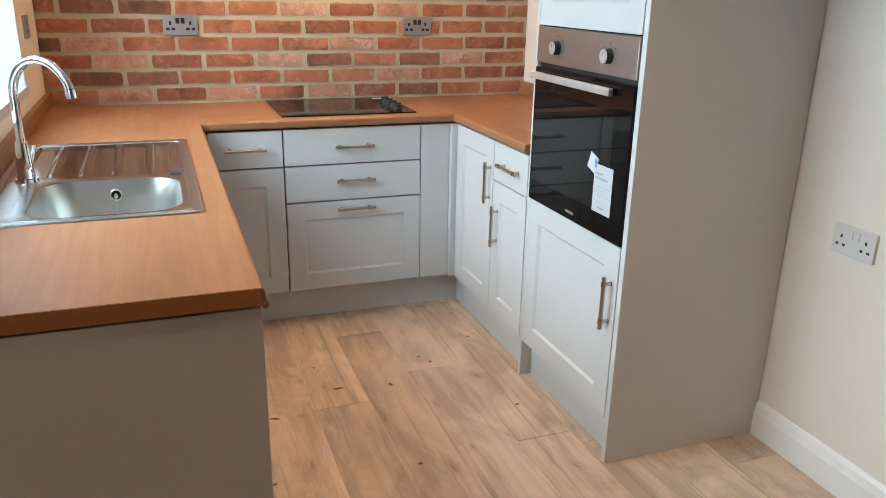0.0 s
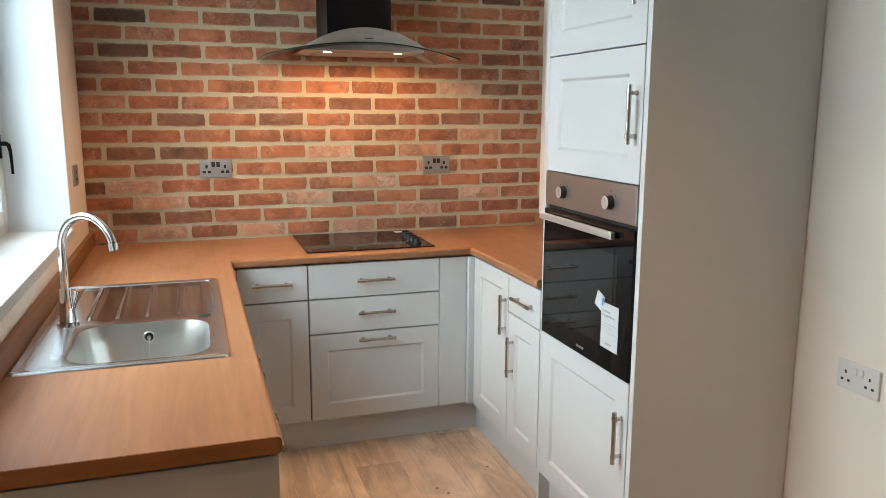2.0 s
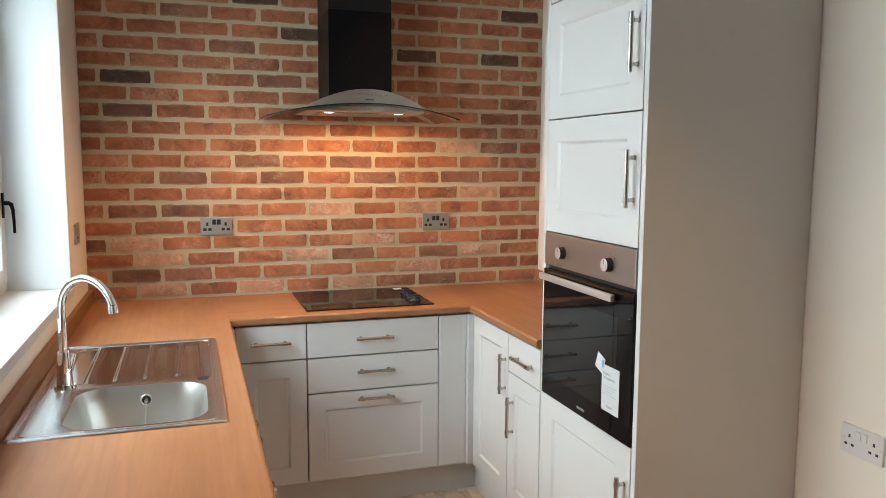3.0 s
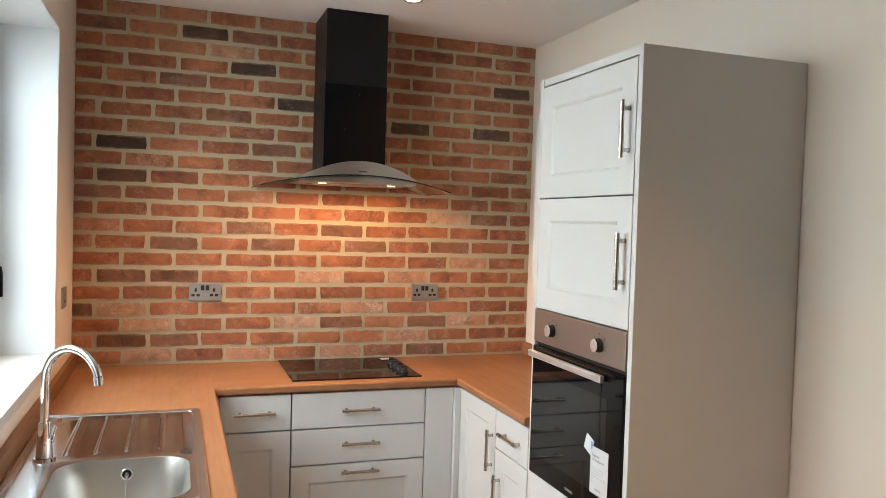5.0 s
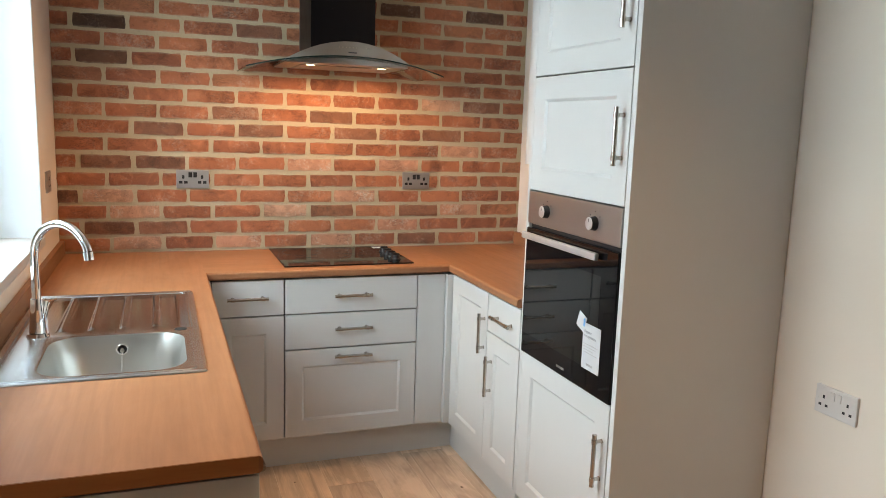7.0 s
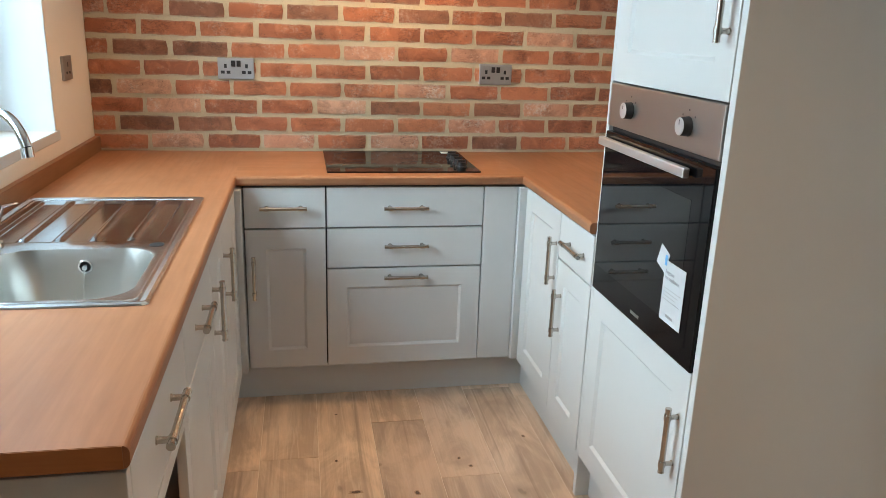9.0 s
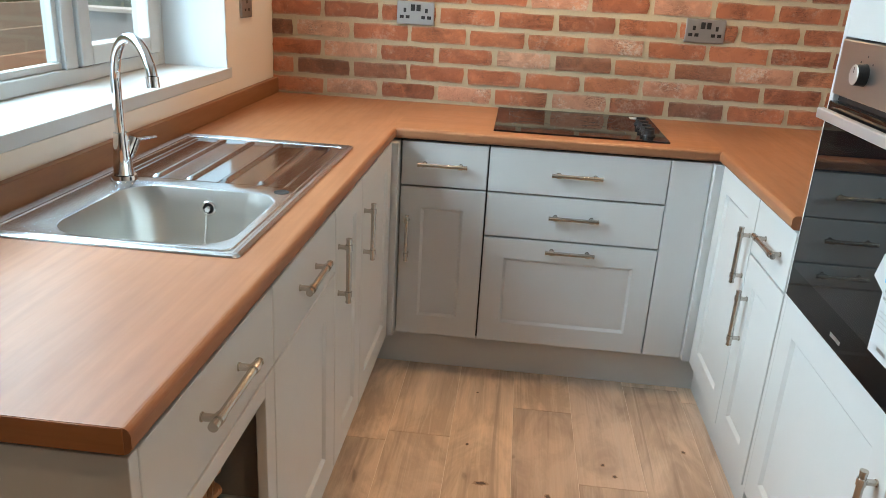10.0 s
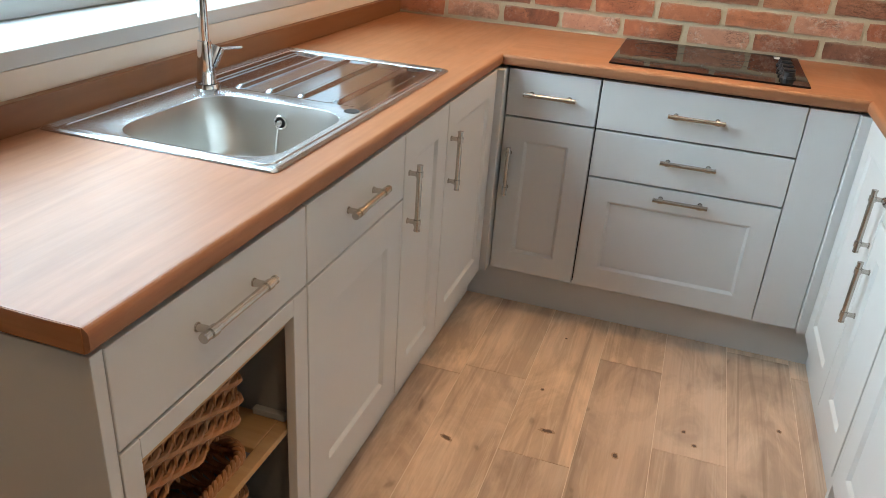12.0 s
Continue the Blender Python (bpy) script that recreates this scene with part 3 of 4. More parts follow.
# open basket cabinet: hollow body, drawer front, open frame, runners
Y0, Y1 = -1.808, -1.3165
bc = thing("basket_cabinet", (-0.3, (Y0 + Y1) / 2, 0.15), "pale grey base cabinet with drawer over open wicker basket bay", "kitchen cabinet", BASE)
XA, XBk = XD - DOOR - 0.001, -0.58
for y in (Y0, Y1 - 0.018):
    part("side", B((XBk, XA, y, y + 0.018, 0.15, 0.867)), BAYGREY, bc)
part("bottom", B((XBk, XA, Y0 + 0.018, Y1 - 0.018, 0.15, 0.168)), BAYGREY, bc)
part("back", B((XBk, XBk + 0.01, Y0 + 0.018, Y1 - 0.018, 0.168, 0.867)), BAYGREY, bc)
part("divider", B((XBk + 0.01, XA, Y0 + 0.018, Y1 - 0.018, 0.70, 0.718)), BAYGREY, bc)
df = part("drawer_front", front("left", Y0 + 0.0015, Y1 - 0.0015, ZD + G, ZT), CAB, bc)
part("handle", bar_handle("left", -1.563, 0.80, False, 0.19), NICKEL, df, "brushed nickel bar handle", True)
O0, O1, OB, OT = Y0 + 0.038, Y1 - 0.05, 0.20, 0.672
part("open_frame", B((XD - DOOR, XD, Y0 + 0.0015, O0, ZB, ZD - G), (XD - DOOR, XD, O1, Y1 - 0.0015, ZB, ZD - G), (XD - DOOR, XD, O0, O1, OT, ZD - G), (XD - DOOR, XD, O0, O1, ZB, OB), bevel=0.0015), CAB, bc)
for z in (0.398, 0.638):
    part("basket_frame", B((-0.075, XD - 0.024, Y0 + 0.019, Y1 - 0.019, z, z + 0.014), (XBk + 0.02, -0.52, Y0 + 0.019, Y1 - 0.019, z, z + 0.014),
                           (-0.52, -0.075, -1.436, Y1 - 0.019, z, z + 0.014), bevel=0.002), PINE, bc, "pale pine pull-out basket frame")
for z in (0.415, 0.645):
    part("bracket", B((XA - 0.085, XA - 0.014, Y1 - 0.034, Y1 - 0.0185, z, z + 0.014), bevel=0.002), GREYWALL, bc)


def wicker_basket(x0, x1, y0, y1, z0, z1):
    t = thing("wicker_basket", ((x0 + x1) / 2, (y0 + y1) / 2, z0), "brown woven wicker basket hung in a pine frame", "basket", "wicker baskets")
    r, n = 0.045, 320

    def path(s, grow=0.0):
        w, d = x1 - x0 - 2 * r, y1 - y0 - 2 * r
        arc = math.pi * r / 2
        s = s % 1 * (2 * w + 2 * d + 4 * arc)
        for length, cx, cy, a0 in ((w, x0 + r, y0 + r, -90), (d, x1 - r, y0 + r, 0), (w, x1 - r, y1 - r, 90), (d, x0 + r, y1 - r, 180)):
            a = radians(a0)
            o, along = Vector((math.cos(a), math.sin(a), 0)), Vector((-math.sin(a), math.cos(a), 0))
            if s <= length:
                return Vector((cx, cy, 0)) + o * (r + grow) + along * s
            s -= length
            if s <= arc:
                b = a + s / r
                return Vector((cx, cy, 0)) + along * length + Vector((math.cos(b), math.sin(b), 0)) * (r + grow)
            s -= arc
        return Vector((x0 + r, y0 - grow, 0))

    stakes = 56
    rows = int((z1 - z0) / 0.0105)
    bm = bmesh.new()
    for j in range(rows):
        z = z0 + 0.006 + j * 0.0105
        pts = [path(i / n, 0.0075 * math.sin(math.pi * (i / n * stakes * 0.5 + j * 0.5))) + Vector((0, 0, z + 0.0045 * math.sin(math.pi * (i / n * stakes * 0.5 + j * 0.5 + 0.5)))) for i in range(n)]
        tube(bm, pts, 0.0056, 6, True)
    part("weave", bm, WICKER, t, smooth=True)
    for k in range(stakes):
        p = path((k + 0.5) / stakes)
        part("stake", rod(bmesh.new(), p + Vector((0, 0, z0)), p + Vector((0, 0, z1)), 0.003, seg=5), WICKER, t)
    bm = bmesh.new()
    for ph in (0, 1, 2):
        pts = [path(i / n, 0.006 * math.cos(i * 0.7 + ph * 2.1)) + Vector((0, 0, z1 + 0.004 + 0.006 * math.sin(i * 0.7 + ph * 2.1))) for i in range(n)]
        tube(bm, pts, 0.0052, 6, True)
    part("rim", bm, WICKER, t, "plaited wicker rim", True)
    part("base", B((x0 + 0.01, x1 - 0.01, y0 + 0.01, y1 - 0.01, z0, z0 + 0.008)), WICKER, t)


wicker_basket(-0.515, -0.08, -1.788, -1.442, 0.506, 0.648)
wicker_basket(-0.515, -0.08, -1.788, -1.442, 0.25, 0.412)
solid("end_panel", B((XL + 0.002, XD, -1.83, -1.8095, 0.0, 0.867), bevel=0.0015), CAB, "plain grey panel closing the end of the base cabinets", "end panel")

# plinths
solid("plinth", B((-0.088, 1.107, 0.06, 0.078, 0.0, 0.149)), CAB, "grey recessed plinth board under the drawer cabinets", "plinth")
solid("plinth", B((-0.106, -0.0885, -1.808, 0.078, 0.0, 0.149)), CAB, "grey recessed plinth board under the sink run", "plinth")
solid("plinth", B((1.1075, 1.125, -0.729, 0.078, 0.0, 0.149)), CAB, "grey recessed plinth board under the base cabinets", "plinth")

# ---- tall oven housing ----
TY0, TY1, TZ = -1.352, -0.752, 2.12
tall = thing("oven_housing", (1.35, (TY0 + TY1) / 2, 0.0), "tall pale grey shaker housing with two upper doors around the oven", "tall cabinet")
part("side_panel", B((XE, XR - 0.003, -1.376, TY0 - 0.0015, 0.0, 2.14), bevel=0.0015), CAB, tall, "plain grey end panel")
part("side_panel", B((XE + 0.002, XR - 0.003, TY1 + 0.0015, -0.7305, 0.0, 2.14), bevel=0.0015), CAB, tall)
part("top_infill", B((XE + 0.004, XE + 0.02, TY0, TY1, 2.115, 2.14)), CAB, tall)
part("body", B((XE + DOOR + 0.004, XR - 0.003, TY0 + 0.001, TY1 - 0.001, 0.15, 0.716)), SHADED_CARCASS, tall)
part("body", B((XE + DOOR + 0.002, XR - 0.003, TY0 + 0.001, TY1 - 0.001, 1.318, 2.113)), SHADED_CARCASS, tall)
part("plinth", B((1.1075, 1.125, TY0, TY1, 0.0, 0.149)), CAB, tall)
for z0, z1, hz in ((ZB, 0.716, 0.535), (1.318, 1.7095, 1.517), (1.7135, 2.109, 1.903)):
    d = part("door", front("right", TY0 + 0.0035, TY1 - 0.0025, z0, z1, 0.076), CAB, tall)
    part("handle", bar_handle("right", TY0 + 0.034, hz, True), NICKEL, d, "brushed nickel bar handle", True)

oven = thing("built_in_oven", (1.2, (TY0 + TY1) / 2, 0.718), "built-in single oven with steel fascia and black glass door", "oven")
OV0, OV1 = TY0 + 0.002, TY1 - 0.002
part("cavity_body", B((XE + 0.03, XR - 0.01, OV0 + 0.01, OV1 - 0.01, 0.72, 1.314)), DARK, oven)
part("control_fascia", B((XE - 0.004, XE + 0.03, OV0, OV1, 1.198, 1.314), bevel=0.003), OVENSTEEL, oven, "brushed steel control fascia")
part("vent_gap", B((XE + 0.012, XE + 0.03, OV0 + 0.002, OV1 - 0.002, 1.184, 1.1975)), BLACKPLASTIC, oven)
od = part("oven_door", B((XE - 0.006, XE + 0.03, OV0, OV1, 0.7205, 1.183), bevel=0.003), BLACKGLASS, oven, "glossy black glass oven door")
part("oven_window", B((XE - 0.0064, XE - 0.0055, OV0 + 0.085, OV1 - 0.012, 0.795, 1.098)), OVENGLASS, od, "reflective inner window of the oven door")
bm = B((XE - 0.030, XE - 0.014, OV0 + 0.093, OV1 - 0.006, 1.145, 1.168), bevel=0.003)
for y in (OV0 + 0.14, OV1 - 0.03):
    quad_box(bm, XE - 0.018, XE - 0.0055, y - 0.008, y + 0.008, 1.150, 1.164)
part("oven_handle", bm, KNOBSTEEL, od, "flat brushed steel handle")
for y in (-0.895, -1.205):
    k = bmesh.new()
    rod(k, (XE - 0.004, y, 1.252), (XE - 0.010, y, 1.252), 0.0225, 0.0215, 32)
    rod(k, (XE - 0.010, y, 1.252), (XE - 0.024, y, 1.252), 0.0215, 0.0205, 32)
    kn = part("knob", k, BLACKPLASTIC, oven, "black control knob with steel face", True)
    k = bmesh.new()
    rod(k, (XE - 0.0242, y, 1.252), (XE - 0.0258, y, 1.252), 0.0203, 0.019, 32)
    part("knob_face", k, KNOBSTEEL, kn, "brushed steel face", True)
    part("knob_mark", B((XE - 0.0263, XE - 0.0255, y - 0.001, y + 0.001, 1.256, 1.267)), INK, kn)
    for du, dz in ((0, 0.036), (-0.028, 0.023), (0.028, 0.023)):
        part("dial_mark", B((XE - 0.0046, XE - 0.0035, y + du - 0.0015, y + du + 0.0015, 1.252 + dz - 0.002, 1.252 + dz + 0.002)), INK, kn)
part("badge", B((XE - 0.0068, XE - 0.0055, -1.075, -1.025, 0.742, 0.75)), SOCKETSTEEL, od, "small steel maker's badge")


def words(name, text, size, m, material, parent):
    """Flat lettering in the built-in font, as a mesh."""
    cu = bpy.data.curves.new(name, "FONT")
    cu.body, cu.size, cu.extrude, cu.space_line = text, size, 0.0003, 1.0
    tmp = new(name, cu)
    bpy.context.view_layer.update()
    me = bpy.data.meshes.new_from_object(tmp.evaluated_get(bpy.context.evaluated_depsgraph_get()))
    bpy.data.objects.remove(tmp)
    me.transform(m)
    me.transform(Matrix.Translation(-ORIGIN[parent.name]))
    me.materials.clear()
    me.materials.append(material)
    ob = new(name, me)
    ob.parent = parent
    return ob


tag = thing("oven_label", (XE - 0.008, -1.23, 0.79), "white paper registration card taped to the oven door", "paper card")
card = part("card", B((XE - 0.0085, XE - 0.0075, -1.287, -1.185, 0.792, 0.938), bevel=0.0003, seg=1), LABELPAPER, tag)
bm = B((XE - 0.0074, XE - 0.0066, -0.024, 0.024, -0.026, 0.026))
bmesh.ops.rotate(bm, cent=(XE, 0, 0), matrix=Matrix.Rotation(radians(20), 3, "X"), verts=bm.verts)
bmesh.ops.translate(bm, vec=(0, -1.171, 0.936), verts=bm.verts)
part("slip", bm, LABELPAPER, tag)
part("tape", B((XE - 0.0102, XE - 0.0097, -1.197, -1.187, 0.925, 0.95)), TAPE, tag, "strip of blue tape")
TURNED = Matrix(((0, 0, -1, 0), (-1, 0, 0, 0), (0, 1, 0, 0), (0, 0, 0, 1)))
words("print", "Register\nmy appliance", 0.0135, Matrix.Translation((XE - 0.0088, -1.193, 0.908)) @ TURNED, PRINTGREY, card)
part("print_lines", B(*[(XE - 0.0088, XE - 0.0084, -1.275 + (k % 3) * 0.012, -1.193, 0.872 - k * 0.009, 0.8735 - k * 0.009) for k in range(4)], (XE - 0.0088, XE - 0.0084, -1.25, -1.215, 0.805, 0.812)), SOCKETSTEEL, card)

# ---- worktop ----
SX0, SX1, SY0, SY1 = -0.594, -0.086, -1.310, -0.360  # sink
xs = [XL + 0.0005, SX0 + 0.02, SX1 - 0.02, -0.017, 1.042, XR - 0.0005]
ys = [-1.833, SY0 + 0.02, -0.7295, SY1 - 0.02, -0.018, YB + 0.004]
bm = bmesh.new()
grid = {(i, j): bm.verts.new((x, y, TOP)) for i, x in enumerate(xs) for j, y in enumerate(ys)}
for i in range(5):
    for j in range(5):
        hole = i == 1 and j in (1, 2)
        inside = (i <= 2 and not hole) or (i == 3 and j == 4) or (i == 4 and j >= 2)
        if inside:
            f = bm.faces.new([grid[i, j], grid[i + 1, j], grid[i + 1, j + 1], grid[i, j + 1]])
            f.material_index = 1 if i == 3 else 0
for v in [v for v in bm.verts if not v.link_faces]:
    bm.verts.remove(v)
ex = bmesh.ops.extrude_face_region(bm, geom=bm.faces[:])
bmesh.ops.translate(bm, vec=(0, 0, -0.035), verts=[g for g in ex["geom"] if isinstance(g, bmesh.types.BMVert)])
bmesh.ops.recalc_face_normals(bm, faces=bm.faces)


def aisle(e):
    a, b = e.verts[0].co, e.verts[1].co
    if abs(a.z - b.z) > 1e-5 or len(e.link_faces) != 2 or abs(e.link_faces[0].normal.dot(e.link_faces[1].normal)) > 0.5:
        return False
    on = lambda k, v: abs(a[k] - v) < 1e-4 and abs(b[k] - v) < 1e-4
    return on(0, -0.017) or (on(1, -0.018) and a.x > -0.018 and b.x > -0.018 and max(a.x, b.x) < 1.05) or on(0, 1.042)


bmesh.ops.bevel(bm, geom=[e for e in bm.edges if aisle(e)], offset=0.011, segments=5, affect="EDGES", profile=0.5)
worktop = solid("worktop", bm, [TOP_Y, TOP_X], "warm oak-effect laminate worktop running round three sides", "worktop", at=(0, 0, TOP - 0.035))
part("edging_strip", B((XL + 0.002, -0.026, -1.8345, -1.8331, TOP - 0.0345, TOP - 0.0008)), EDGE, worktop, "darker laminate edging strip")
solid("upstand", B((XL + 0.0005, XL + 0.022, -1.83, YB - 0.001, TOP + 0.0005, 0.969), bevel=0.002), SHADED_UPSTAND, "oak-effect laminate upstand along the window wall", "upstand")
solid("upstand", B((XR - 0.022, XR - 0.0005, -0.7295, YB - 0.001, TOP + 0.0005, 0.975), bevel=0.002), TOP_Y, "oak-effect laminate upstand beside the oven housing", "upstand")

# ---- sink ----
sink = thing("sink", ((SX0 + SX1) / 2, (SY0 + SY1) / 2, TOP), "stainless steel inset sink with one bowl and a ribbed drainer", "sink")
ZS = TOP + 0.004


def ring(x0, x1, y0, y1, r, z, n=16):
    out = []
    for cx, cy, a in ((x1 - r, y1 - r, 0), (x0 + r, y1 - r, 90), (x0 + r, y0 + r, 180), (x1 - r, y0 + r, 270)):
        for k in range(n):
            b = radians(a + 90 * k / (n - 1))
            out.append((cx + r * math.cos(b), cy + r * math.sin(b), z))
    return out


def loft(bm, rings, cap=True):
    made = [[bm.verts.new(p) for p in r] for r in rings]
    for r, q in zip(made, made[1:]):
        for k in range(len(r)):
            bm.faces.new((r[k], r[(k + 1) % len(r)], q[(k + 1) % len(q)], q[k]))
    if cap:
        bm.faces.new(made[-1])
    return bm


part("rim", loft(bmesh.new(), [ring(SX0, SX1, SY0, SY1, 0.012, TOP + 0.0008), ring(SX0 + 0.0015, SX1 - 0.0015, SY0 + 0.0015, SY1 - 0.0015, 0.012, ZS), ring(SX0 + 0.007, SX1 - 0.007, SY0 + 0.007, SY1 - 0.007, 0.01, ZS + 0.0025), ring(SX0 + 0.014, SX1 - 0.014, SY0 + 0.014, SY1 - 0.014, 0.008, ZS), ring(SX0 + 0.019, SX1 - 0.019, SY0 + 0.019, SY1 - 0.019, 0.006, ZS - 0.002)], False), STEEL, sink, smooth=True)
bead = ring(SX0 + 0.028, SX1 - 0.026, SY0 + 0.028, SY1 - 0.024, 0.022, ZS - 0.0024)
part("rim_bead", tube(bmesh.new(), [p for k, p in enumerate(bead) if k % 16 < 15], 0.0026, 8, True), STEEL, sink, "pressed bead round the rim", True)
BY1 = -0.872  # where the bowl deck meets the drainer
I0, I1, J0, J1 = SX0 + 0.019, SX1 - 0.019, SY0 + 0.019, SY1 - 0.019
b = (-0.482, -0.132, -1.262, -0.905)
bowl = [ring(I0, I1, J0, BY1, 0.001, ZS - 0.002), ring(b[0] - 0.006, b[1] + 0.006, b[2] - 0.006, b[3] + 0.006, 0.085, ZS - 0.0021), ring(*b, 0.08, ZS - 0.004)]
for k in range(1, 5):
    s = 0.004 + 0.004 * k
    bowl.append(ring(b[0] + s, b[1] - s, b[2] + s, b[3] - s, 0.078, ZS - 0.004 - 0.028 * k))
for k in range(1, 7):
    a = k / 6 * math.pi / 2
    s = 0.02 + 0.04 * (1 - math.cos(a))
    bowl.append(ring(b[0] + s, b[1] - s, b[2] + s, b[3] - s, 0.075, ZS - 0.116 - 0.04 * math.sin(a)))
bowl.append(ring(-0.345, -0.27, -1.12, -1.045, 0.037, ZS - 0.159))
part("bowl", loft(bmesh.new(), bowl[2:]), BOWLSTEEL, sink, "deep rounded steel bowl", True)
part("deck", loft(bmesh.new(), bowl[:3], False), STEEL, sink, smooth=True)
# drainer: a pressed sheet with long ribs
bm = bmesh.new()
NX, NY = 240, 70
vs = {}
for i in range(NX + 1):
    for j in range(NY + 1):
        x, y = I0 + (I1 - I0) * i / NX, BY1 + (J1 - BY1) * j / NY
        sm = lambda a, w: max(0.0, min(1.0, a / w)) ** 2 * (3 - 2 * max(0.0, min(1.0, a / w)))
        flat = sm(x - (I0 + 0.03), 0.012) * sm(I1 - 0.036 - x, 0.012) * sm(y - (BY1 + 0.025), 0.014) * sm(J1 - 0.018 - y, 0.014)
        z = ZS - 0.002 - 0.006 * flat
        for c in (-0.466, -0.383, -0.299, -0.208):
            z += 0.0078 * flat * math.exp(-(((x - c) / 0.0105) ** 4)) * sm(y - (BY1 + 0.03), 0.03)
        vs[i, j] = bm.verts.new((x, y, z))
for i in range(NX):
    for j in range(NY):
        bm.faces.new((vs[i, j], vs[i + 1, j], vs[i + 1, j + 1], vs[i, j + 1]))
part("drainer", bm, DRAINSTEEL, sink, "ribbed steel drainer", True)
bm = bmesh.new()
rod(bm, (-0.14, -0.885, ZS - 0.003), (-0.14, -0.885, ZS - 0.0012), 0.0175, seg=24)
part("tap_hole_plug", bm, DARK, sink, "black plastic hole cover")
bm = bmesh.new()
tube(bm, [(-0.3 + 0.0145 * math.cos(k * math.tau / 24), -0.9185, 0.868 + 0.0145 * math.sin(k * math.tau / 24)) for k in range(24)], 0.0028, 8, True)
over = part("overflow", bm, CHROME, sink, "round chrome overflow ring", True)
bm = bmesh.new()
rod(bm, (-0.3, -0.914, 0.868), (-0.3, -0.9185, 0.868), 0.014, seg=24)
part("grating_hole", bm, DARK, over)
bm = rod(bmesh.new(), (-0.3, -0.918, 0.868), (-0.3, -0.928, 0.866), 0.0075, 0.006, 14)
part("chain_boss", bm, CHROME, over, smooth=True)
bm = bmesh.new()
for k in range(26):
    s = k / 25
    c = (-0.3 - 0.006 * s, -0.930 - 0.012 * s, 0.862 - 0.095 * s)
    bmesh.ops.create_icosphere(bm, subdivisions=1, radius=0.0024, matrix=Matrix.Translation(c))
part("chain", bm, BOWLSTEEL, sink, "fine bead chain", True)
bm = bmesh.new()
rod(bm, (-0.307, -1.082, ZS - 0.16), (-0.307, -1.082, ZS - 0.155), 0.04, 0.036, 32)
part("waste", bm, CHROME, sink, smooth=True)

tap = thing("mixer_tap", (-0.519, -0.873, ZS), "chrome swan-neck mixer tap with a side lever", "tap")
tx, ty = -0.519, -0.873
bm = bmesh.new()
rod(bm, (tx, ty, ZS - 0.002), (tx, ty, ZS + 0.007), 0.030, 0.028, 28)
rod(bm, (tx, ty, ZS + 0.008), (tx, ty, ZS + 0.03), 0.0225, 0.021, 28)
rod(bm, (tx, ty, ZS + 0.03), (tx, ty, ZS + 0.105), 0.021, 0.0155, 28)
part("tap_body", bm, CHROME, tap, smooth=True)
bm = bmesh.new()
dx, dy = 0.763, -0.647  # the way the spout faces
R, zc = 0.099, ZS + 0.224
pts = [(tx, ty, ZS + 0.1 + 0.124 * k / 8) for k in range(9)]
for k in range(1, 23):
    a = math.pi * (1 - k / 22 * 0.86)
    h = R + R * math.cos(a)
    pts.append((tx + dx * h, ty + dy * h, zc + R * math.sin(a)))
e = pts[-1]
pts.append((e[0] + dx * 0.004, e[1] + dy * 0.004, e[2] - 0.012))
tube(bm, pts, 0.0112, 16)
part("spout", bm, CHROME, tap, smooth=True)
bm = bmesh.new()
rod(bm, pts[-1], (pts[-1][0] + dx * 0.003, pts[-1][1] + dy * 0.003, pts[-1][2] - 0.022), 0.013, 0.013, 20)
part("nozzle", bm, CHROME, tap, smooth=True)
bm = bmesh.new()
rod(bm, (tx + 0.006, ty + 0.008, ZS + 0.048), (tx + 0.014, ty + 0.03, ZS + 0.088), 0.0165, 0.0175, 22)
rod(bm, (tx + 0.013, ty + 0.028, ZS + 0.083), (-0.481, -0.778, 0.992), 0.0042, 0.003, 12)
part("lever", bm, CHROME, tap, smooth=True)

# ---- hob ----
HX0, HX1, HY0, HY1 = 0.305, 0.893, 0.045, 0.535
hob = thing("hob", ((HX0 + HX1) / 2, (HY0 + HY1) / 2, TOP), "black glass electric hob with knobs set in the worktop", "hob")
part("glass_top", B((HX0, HX1, HY0, HY1, TOP + 0.0005, TOP + 0.0065), bevel=0.002), BLACKGLASS, hob)
for k in range(4):
    y = 0.145 + k * 0.068
    bm = bmesh.new()
    rod(bm, (0.835, y, TOP + 0.0065), (0.835, y, TOP + 0.012), 0.024, 0.023, 24)
    rod(bm, (0.835, y, TOP + 0.012), (0.835, y, TOP + 0.026), 0.0195, 0.018, 24)
    quad_box(bm, 0.818, 0.852, y - 0.005, y + 0.005, TOP + 0.026, TOP + 0.034, bevel=0.002)
    part("knob", bm, BLACKPLASTIC, hob, "black hob knob")
part("sticker", B((0.812, 0.862, 0.462, 0.508, TOP + 0.0066, TOP + 0.0072)), PAPER, hob, "white care sticker")
bm = bmesh.new()
for cx, cy, r in ((0.44, 0.17, 0.075), (0.44, 0.40, 0.09), (0.67, 0.17, 0.09), (0.67, 0.40, 0.075)):
    tube(bm, [(cx + r * math.cos(a * math.tau / 48), cy + r * math.sin(a * math.tau / 48), TOP + 0.0064) for a in range(48)], 0.0006, 4, True)
part("zone_marks", bm, RINGGREY, hob, "thin grey cooking zone rings")

